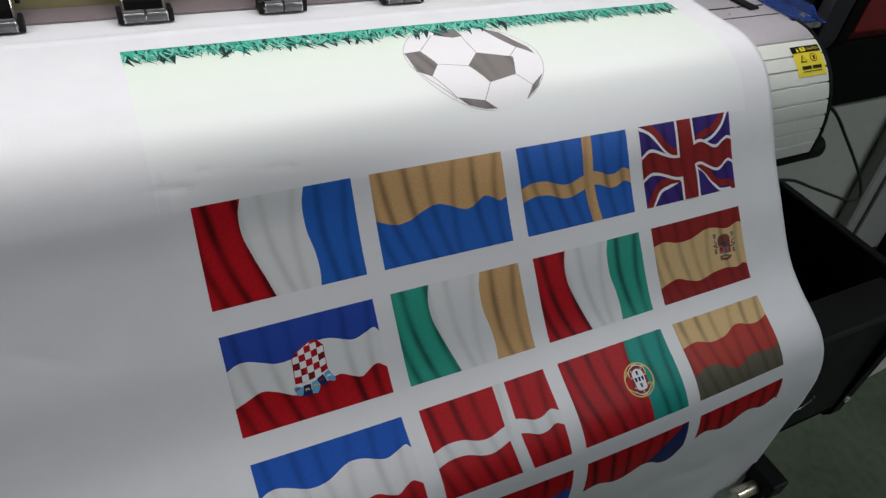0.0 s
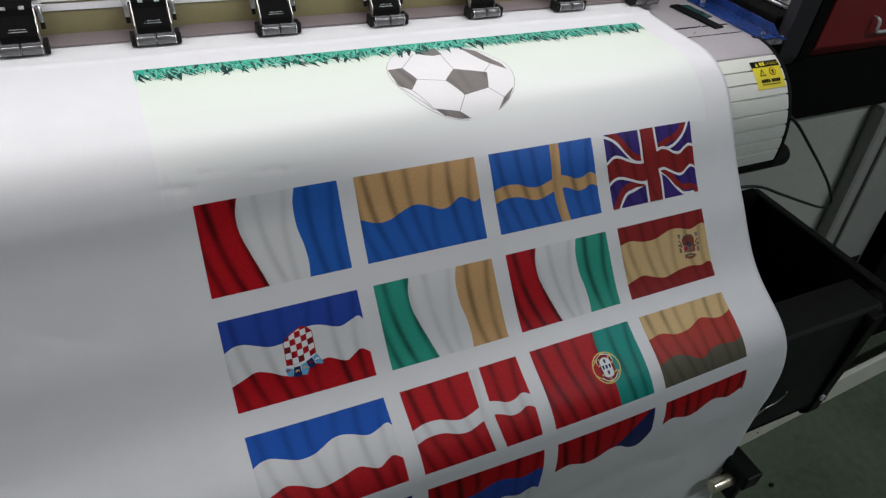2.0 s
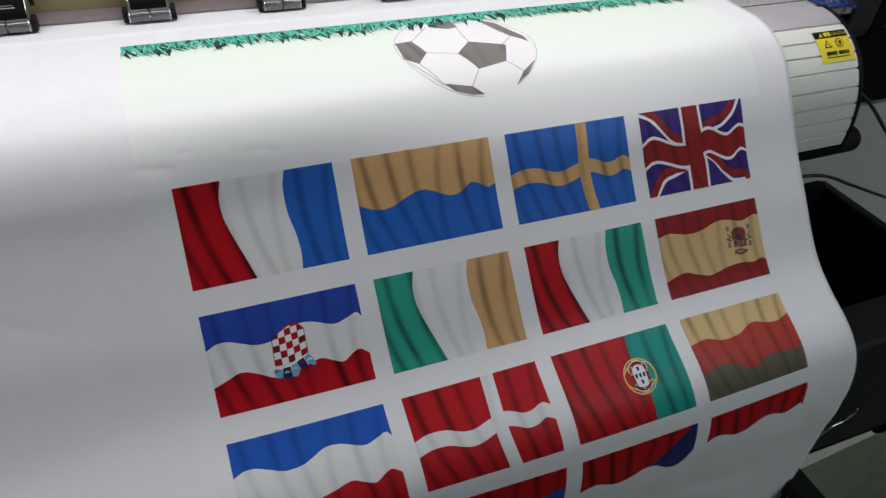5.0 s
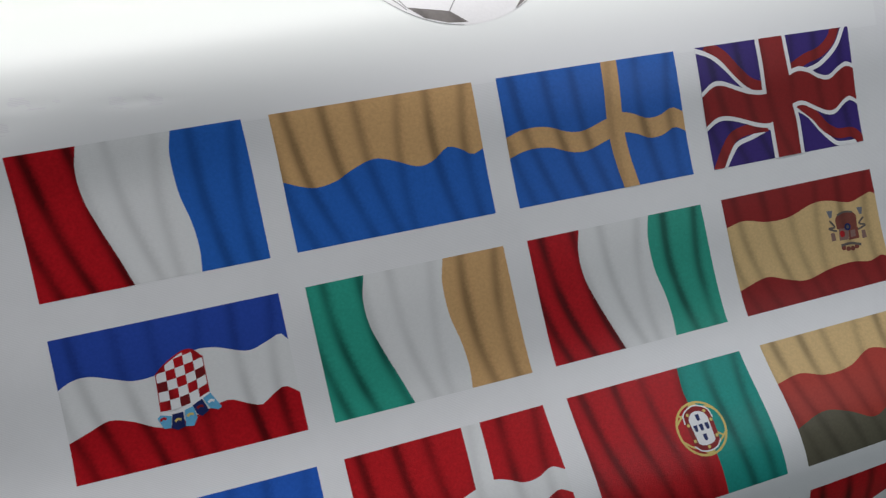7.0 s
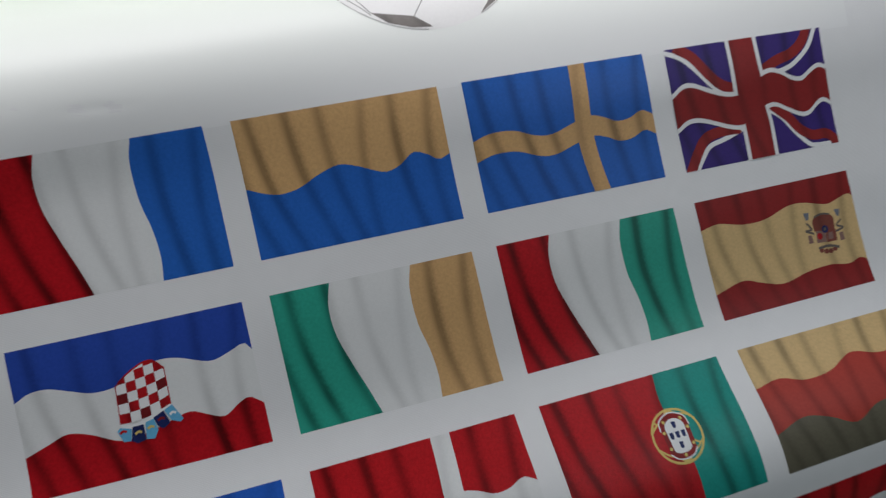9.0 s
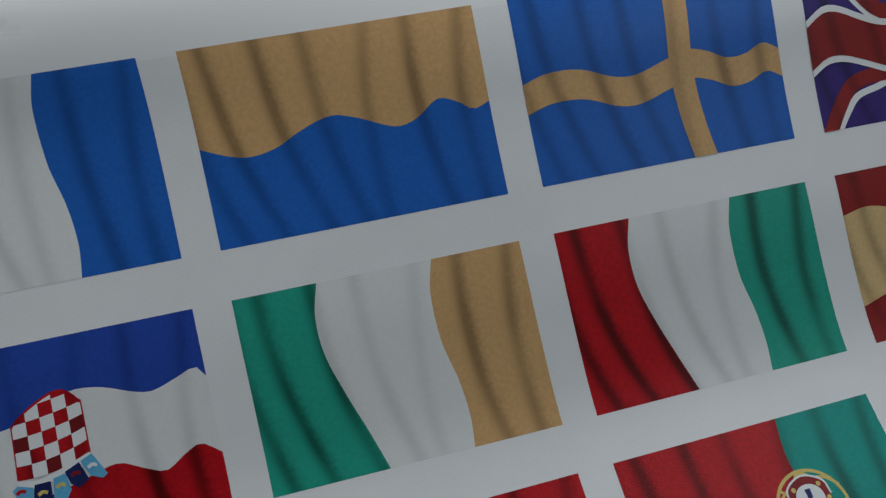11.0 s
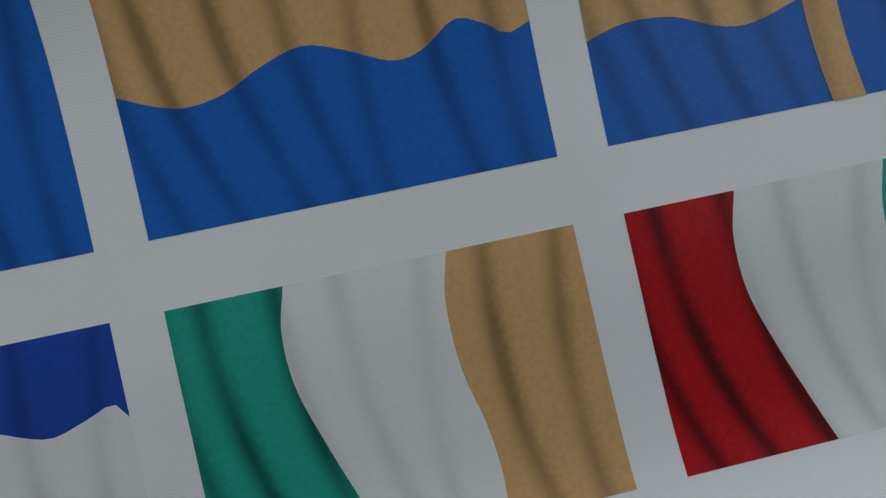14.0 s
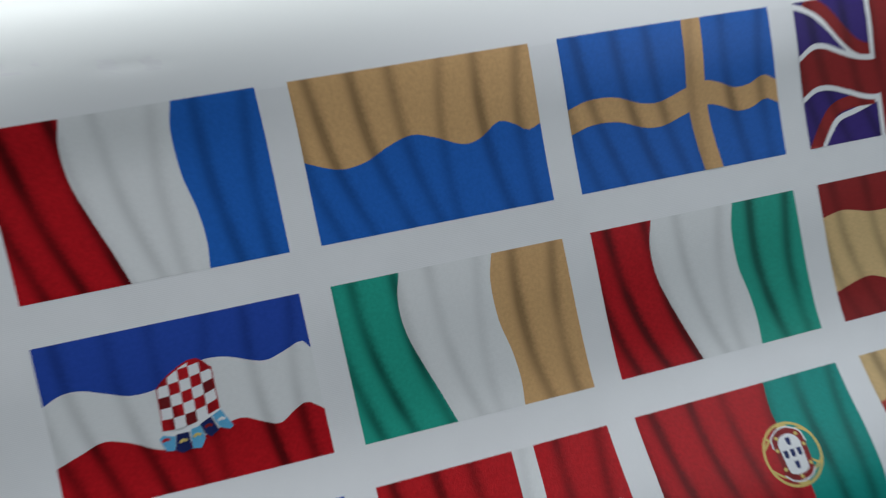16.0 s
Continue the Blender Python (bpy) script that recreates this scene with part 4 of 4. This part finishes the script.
f = Flag(2, 2, "printed red and green flag with a ringed shield")
f.cols(NIL, P1, I_RED2)
f.cols(P1, ONE, I_TEAL)
f.disc(0.618, 0.487, 0.135, 0.208, I_YEL, "ring", 2, 0.915, 60)
f.disc(0.618, 0.487, 0.055, 0.200, I_YEL, "ring_band", 3, 0.86, 40)
for pts in ([(0.49, 0.43), (0.56, 0.36), (0.68, 0.34), (0.74, 0.40)], [(0.49, 0.54), (0.56, 0.62), (0.67, 0.62), (0.745, 0.55)], [(0.52, 0.35), (0.60, 0.45), (0.72, 0.58)]):
    f.stroke(pts, 0.0014, I_YEL, "ring_band", 3, 30)
f.quad((0.542, 0.41), (0.696, 0.41), (0.690, 0.600), (0.548, 0.600), I_BRICK, "shield", 4)
f.disc(0.619, 0.41, 0.077, 0.092, I_BRICK, "shield_head", 4, 0.0, 24)
f.disc(0.619, 0.600, 0.071, 0.052, I_BRICK, "shield_foot", 4, 0.0, 24)
f.stroke([(0.540, 0.43), (0.553, 0.355), (0.619, 0.312), (0.685, 0.355), (0.698, 0.43)], 0.0010, I_WHITE, "shield_edge", 5, 30)
f.stroke([(0.546, 0.60), (0.575, 0.643), (0.619, 0.657), (0.663, 0.643), (0.692, 0.60)], 0.0010, I_WHITE, "shield_edge", 5, 30)
f.quad((0.566, 0.425), (0.672, 0.425), (0.667, 0.580), (0.571, 0.580), I_WHITE, "inner_shield", 6)
f.disc(0.619, 0.425, 0.053, 0.068, I_WHITE, "inner_head", 6, 0.0, 24)
f.disc(0.619, 0.580, 0.048, 0.034, I_WHITE, "inner_foot", 6, 0.0, 24)
for da, db in ((0, -0.075), (-0.032, 0), (0, 0), (0.032, 0), (0, 0.075)):
    f.quad((0.608 + da, 0.456 + db), (0.630 + da, 0.456 + db), (0.628 + da, 0.492 + db), (0.610 + da, 0.492 + db), I_NAVY, "small_shield", 7, 4)
    f.disc(0.619 + da, 0.492 + db, 0.0095, 0.014, I_NAVY, "small_shield_foot", 7, 0.0, 12, rings=3)
for da, db in ((-0.065, -0.03), (0.065, -0.03), (-0.062, 0.09), (0.062, 0.09), (0, 0.155), (-0.048, -0.105), (0.048, -0.105)):
    f.disc(0.619 + da, 0.475 + db, 0.0085, 0.013, I_YEL, "small_castle", 7, 0.0, 10, rings=3)

f = Flag(2, 3, "printed flag, gold, red and dark olive waves")
f.rows(NIL, G1, I_GOLD2)
f.rows(G1, G2, I_ORED)
f.rows(G2, ONE, I_OLIVE)

f = Flag(3, 0, "printed flag with a dark upper band")
f.rows(NIL, W1, I_NAVY)
f.rows(W1, W2, I_PALE)
f = Flag(3, 1, "printed flag, red above blue waves")
f.rows(NIL, W1, I_RED)
f.rows(W1, W2, I_ULTRA)
f.rows(W2, ONE, I_PALE)
f = Flag(3, 2, "printed flag, red with a navy corner")
LOW = curve_of([(0, 0.475), (0.13, 0.425), (0.3, 0.52), (0.416, 0.505), (0.564, 0.42), (0.665, 0.45), (0.76, 0.55), (0.85, 0.60), (0.92, 0.56), (1, 0.40)])
f.rows(NIL, LOW, I_RED)
f.rows(curve_of([(0.60, 0.425), (0.75, 0.24), (0.95, 0.02), (1, 0.0)]), LOW, I_NAVY, "corner", 2, 0.60, 1.0)
f = Flag(3, 3, "printed flag, red above white waves")
f.rows(NIL, plus(W1, 0.05), I_RED)

# football above the flags
BU, BS, BR = 0.3328, -0.1253, 0.0807
ball = Flag(0, 0, "printed black and white football half under the grass")
ball.ob.name = "printed_football"
ball.lo, ball.hi = (-1, -1), (1, 1)
ball.u, ball.s = BU - 0.5 * FW, BS - 0.5 * FH


def bxy(x, y):
    """From the ball's own plane, -1 to 1, to the flag-like coordinates."""
    return 0.5 + x * BR / FW, 0.5 + y * BR / FH


ball.disc(0.5, 0.5, BR / FW, BR / FH, I_BALLW, "ball_face", 2, 0.0, 90, rings=44)
ball.disc(0.5, 0.5, BR / FW, BR / FH, I_LINE, "ball_rim", 4, 0.9925, 160, 1.68, 7.40)


def ball_poly(pts):
    cx, cy = sum(p[0] for p in pts) / len(pts), sum(p[1] for p in pts) / len(pts)
    ring_pts = pts + pts[:1]

    def f(i, j):
        t = i * len(pts)
        k = min(int(t), len(pts) - 1)
        x = ring_pts[k][0] + (ring_pts[k + 1][0] - ring_pts[k][0]) * (t - k)
        y = ring_pts[k][1] + (ring_pts[k + 1][1] - ring_pts[k][1]) * (t - k)
        x, y = cx + (x - cx) * j, cy + (y - cy) * j
        return BU + x * BR, BS + y * BR
    return print_patch("dark_panel", f, len(pts) * 10, 14, I_BALLG, ball.ob, E1 * 3, ball.uv)


for pts in ([(-0.94, -0.30), (-0.69, -0.32), (-0.61, 0.09), (-0.80, 0.34), (-0.97, 0.20)], [(0.08, -0.10), (0.56, 0.12), (0.41, 0.49), (-0.03, 0.57), (-0.20, 0.21)],
            [(0.50, -0.80), (0.74, -0.62), (0.93, -0.10), (0.93, 0.10), (0.74, -0.15)], [(0.83, 0.53), (0.66, 0.74), (0.42, 0.90), (0.59, 0.70)],
            [(-0.60, 0.73), (-0.21, 0.83), (-0.06, 0.97), (-0.25, 0.95), (-0.46, 0.87)], [(-0.30, -0.72), (-0.05, -0.60), (0.12, -0.62), (0.10, -0.85), (-0.25, -0.85)]):
    ball_poly(pts)
for pts in ([(-0.61, 0.09), (-0.20, 0.21)], [(-0.80, 0.34), (-0.60, 0.73)], [(-0.03, 0.57), (-0.21, 0.83)], [(0.41, 0.49), (0.59, 0.70)], [(0.52, 0.10), (0.76, -0.13)],
            [(0.08, -0.10), (0.10, -0.60)], [(-0.69, -0.32), (-0.34, -0.72)], [(-0.94, -0.27), (-0.93, 0.26), (-0.60, 0.76)]):
    ball.stroke([bxy(*p) for p in pts], 0.0009, I_LINE, "seam", 4, 30)


# mint wash and grass strip at the head of the picture
GS, GL, GRT = -0.2020, -0.0260, 0.6877
MINT_LONG = 0.20
grass = new("printed_grass")
grass.parent = banner
grass["label"] = "printed strip of green grass over a pale mint wash"
print_patch("mint_wash", lambda i, j: (GL + (GRT - GL) * i, GS + 0.004 + MINT_LONG * j), 60, 70, I_MINT, grass, 0.00003,
            lambda u, s: (u, (s - GS - 0.004) / MINT_LONG))
# dark undergrowth with pointed tips, broad curved blades over it, then pale thin ones: how many, material, layer, seed, length, lean and half width
for count, mat, layer, seed, long, leans, wide in ((150, I_GRASSD, 4, 1, (0.012, 0.037), (-0.010, 0.016), (0.0030, 0.0052)),
                                                   (330, I_GRASS, 5, 2, (0.013, 0.029), (-0.020, 0.024), (0.0017, 0.0030)),
                                                   (120, I_GRASSD, 9, 5, (0.010, 0.026), (-0.018, 0.022), (0.0007, 0.0012)),
                                                   (170, I_GRASSL, 12, 3, (0.009, 0.023), (-0.020, 0.024), (0.0008, 0.0014))):
    rng = random.Random(seed)
    bm = bmesh.new()
    lay = bm.loops.layers.uv.new("UVMap")
    for k in range(count):
        u = GL + (GRT - GL) * (k + rng.random()) / count
        ln, lean, w = rng.uniform(*long), rng.uniform(*leans), rng.uniform(*wide)
        top = GS - 0.009 + (rng.uniform(0, 0.011) if layer > 5 else 0)
        curl = lean * rng.uniform(0.15, 0.45)
        pts = [(u - w, top), (u - w + curl * 0.4, top + ln * 0.3), (u - w * 0.7 + curl, top + ln * 0.6), (u + lean, top + ln),
               (u + w * 0.7 + curl, top + ln * 0.55), (u + w + curl * 0.4, top + ln * 0.27), (u + w, top)]
        vs = [bm.verts.new(on_sheet(max(GL, min(GRT, x)), y, E1 * layer + 0.00004 * (k % 5))) for x, y in pts]
        fc = bm.faces.new(vs)
        for lp, p in zip(fc.loops, pts):
            lp[lay].uv = (p[0] * 8, p[1] * 8)
    me = bpy.data.meshes.new("grass_patch")
    bm.to_mesh(me)
    bm.free()
    me.materials.append(mat)
    ob = new("grass_patch", me)
    ob.parent = grass
    ob["kind"] = "stuff"

# ---- caution sticker on the apron ----
sticker = empty("caution_sticker", "yellow and black caution sticker on the cream apron", "sticker", (0, 0, 0))


def sticker_patch(name, u0, s0, u1, s1, mat, off, parent=sticker):
    bm = bmesh.new()
    n = 8
    rows = [[bm.verts.new(on_apron(u, s0 + (s1 - s0) * j / n, off)) for u in (u0, u1)] for j in range(n + 1)]
    for a, b in zip(rows, rows[1:]):
        bm.faces.new((a[0], b[0], b[1], a[1]))
    return part(name, bm, mat, parent)


SU0, SU1, SS0, SS1 = 0.802, 0.858, -0.076, -0.032
sticker_patch("backing", SU0, SS0, SU1, SS1, M_YELLOW, 0.0006)
sticker_patch("title_bar", SU0, SS0, SU1, SS0 + 0.010, M_BLACK, 0.0009)


def on_sticker(x, y, off):
    return on_apron(SU0 + x, SS0 + y, off)


def poly_on_sticker(name, pts, mat, off):
    bm = bmesh.new()
    bm.faces.new([bm.verts.new(on_sticker(x, y, off)) for x, y in pts])
    return part(name, bm, mat, sticker)


poly_on_sticker("warning_triangle", [(0.008, 0.0085), (0.011, 0.002), (0.014, 0.0085)], M_YELLOW, 0.0013)
poly_on_sticker("sign_triangle", [(0.010, 0.024), (0.0165, 0.0125), (0.023, 0.024)], M_BLACK, 0.0011)
poly_on_sticker("sign_face", [(0.0122, 0.0228), (0.0165, 0.0150), (0.0208, 0.0228)], M_YELLOW, 0.0014)
poly_on_sticker("sign_mark", [(0.0158, 0.0218), (0.0162, 0.0170), (0.0170, 0.0170), (0.0172, 0.0218)], M_BLACK, 0.0017)
ring = [(0.037 + 0.0068 * math.cos(k * 0.3927), 0.0185 + 0.0062 * math.sin(k * 0.3927)) for k in range(16)]
poly_on_sticker("sign_ring", ring, M_RED, 0.0011)
poly_on_sticker("sign_disc", [(0.037 + (x - 0.037) * 0.78, 0.0185 + (y - 0.0185) * 0.78) for x, y in ring], M_YELLOW, 0.0014)
poly_on_sticker("sign_symbol", [(0.0345, 0.0160), (0.0395, 0.0160), (0.0385, 0.0220), (0.0355, 0.0220)], M_BLACK, 0.0017)
for k in range(4):
    poly_on_sticker("text_bar", [(0.010 + 0.0045 * k, 0.0295), (0.0138 + 0.0045 * k, 0.0295), (0.0138 + 0.0045 * k, 0.0345), (0.010 + 0.0045 * k, 0.0345)], M_BLACK, 0.0011)
    poly_on_sticker("text_bar", [(0.0305 + 0.0045 * k, 0.0295), (0.0343 + 0.0045 * k, 0.0295), (0.0343 + 0.0045 * k, 0.0345), (0.0305 + 0.0045 * k, 0.0345)], M_BLACK, 0.0011)
poly_on_sticker("text_bar", [(0.010, 0.0368), (0.048, 0.0368), (0.048, 0.0378), (0.010, 0.0378)], M_BLACK, 0.0011)
for k in range(2):
    poly_on_sticker("text_bar", [(0.0165 + 0.006 * k, 0.0022), (0.0213 + 0.006 * k, 0.0022), (0.0213 + 0.006 * k, 0.0082), (0.0165 + 0.006 * k, 0.0082)], M_YELLOW, 0.0013)
word = bpy.data.curves.new("caution_word", "FONT")
word.body, word.size, word.extrude = "CAUTION", 0.0054, 0.0
wo = new("caution_word", word)
w_at, w_dn = on_sticker(0.0295, 0.0072, 0.0014), on_sticker(0.0295, 0.0085, 0.0014)
w_up = (w_at - w_dn).normalized()
w_n = Vector((1, 0, 0)).cross(w_up)
wo.matrix_world = Matrix(((1, w_up.x, w_n.x, w_at.x), (0, w_up.y, w_n.y, w_at.y), (0, w_up.z, w_n.z, w_at.z), (0, 0, 0, 1)))
word.materials.append(M_YELLOW)
wo.parent = sticker
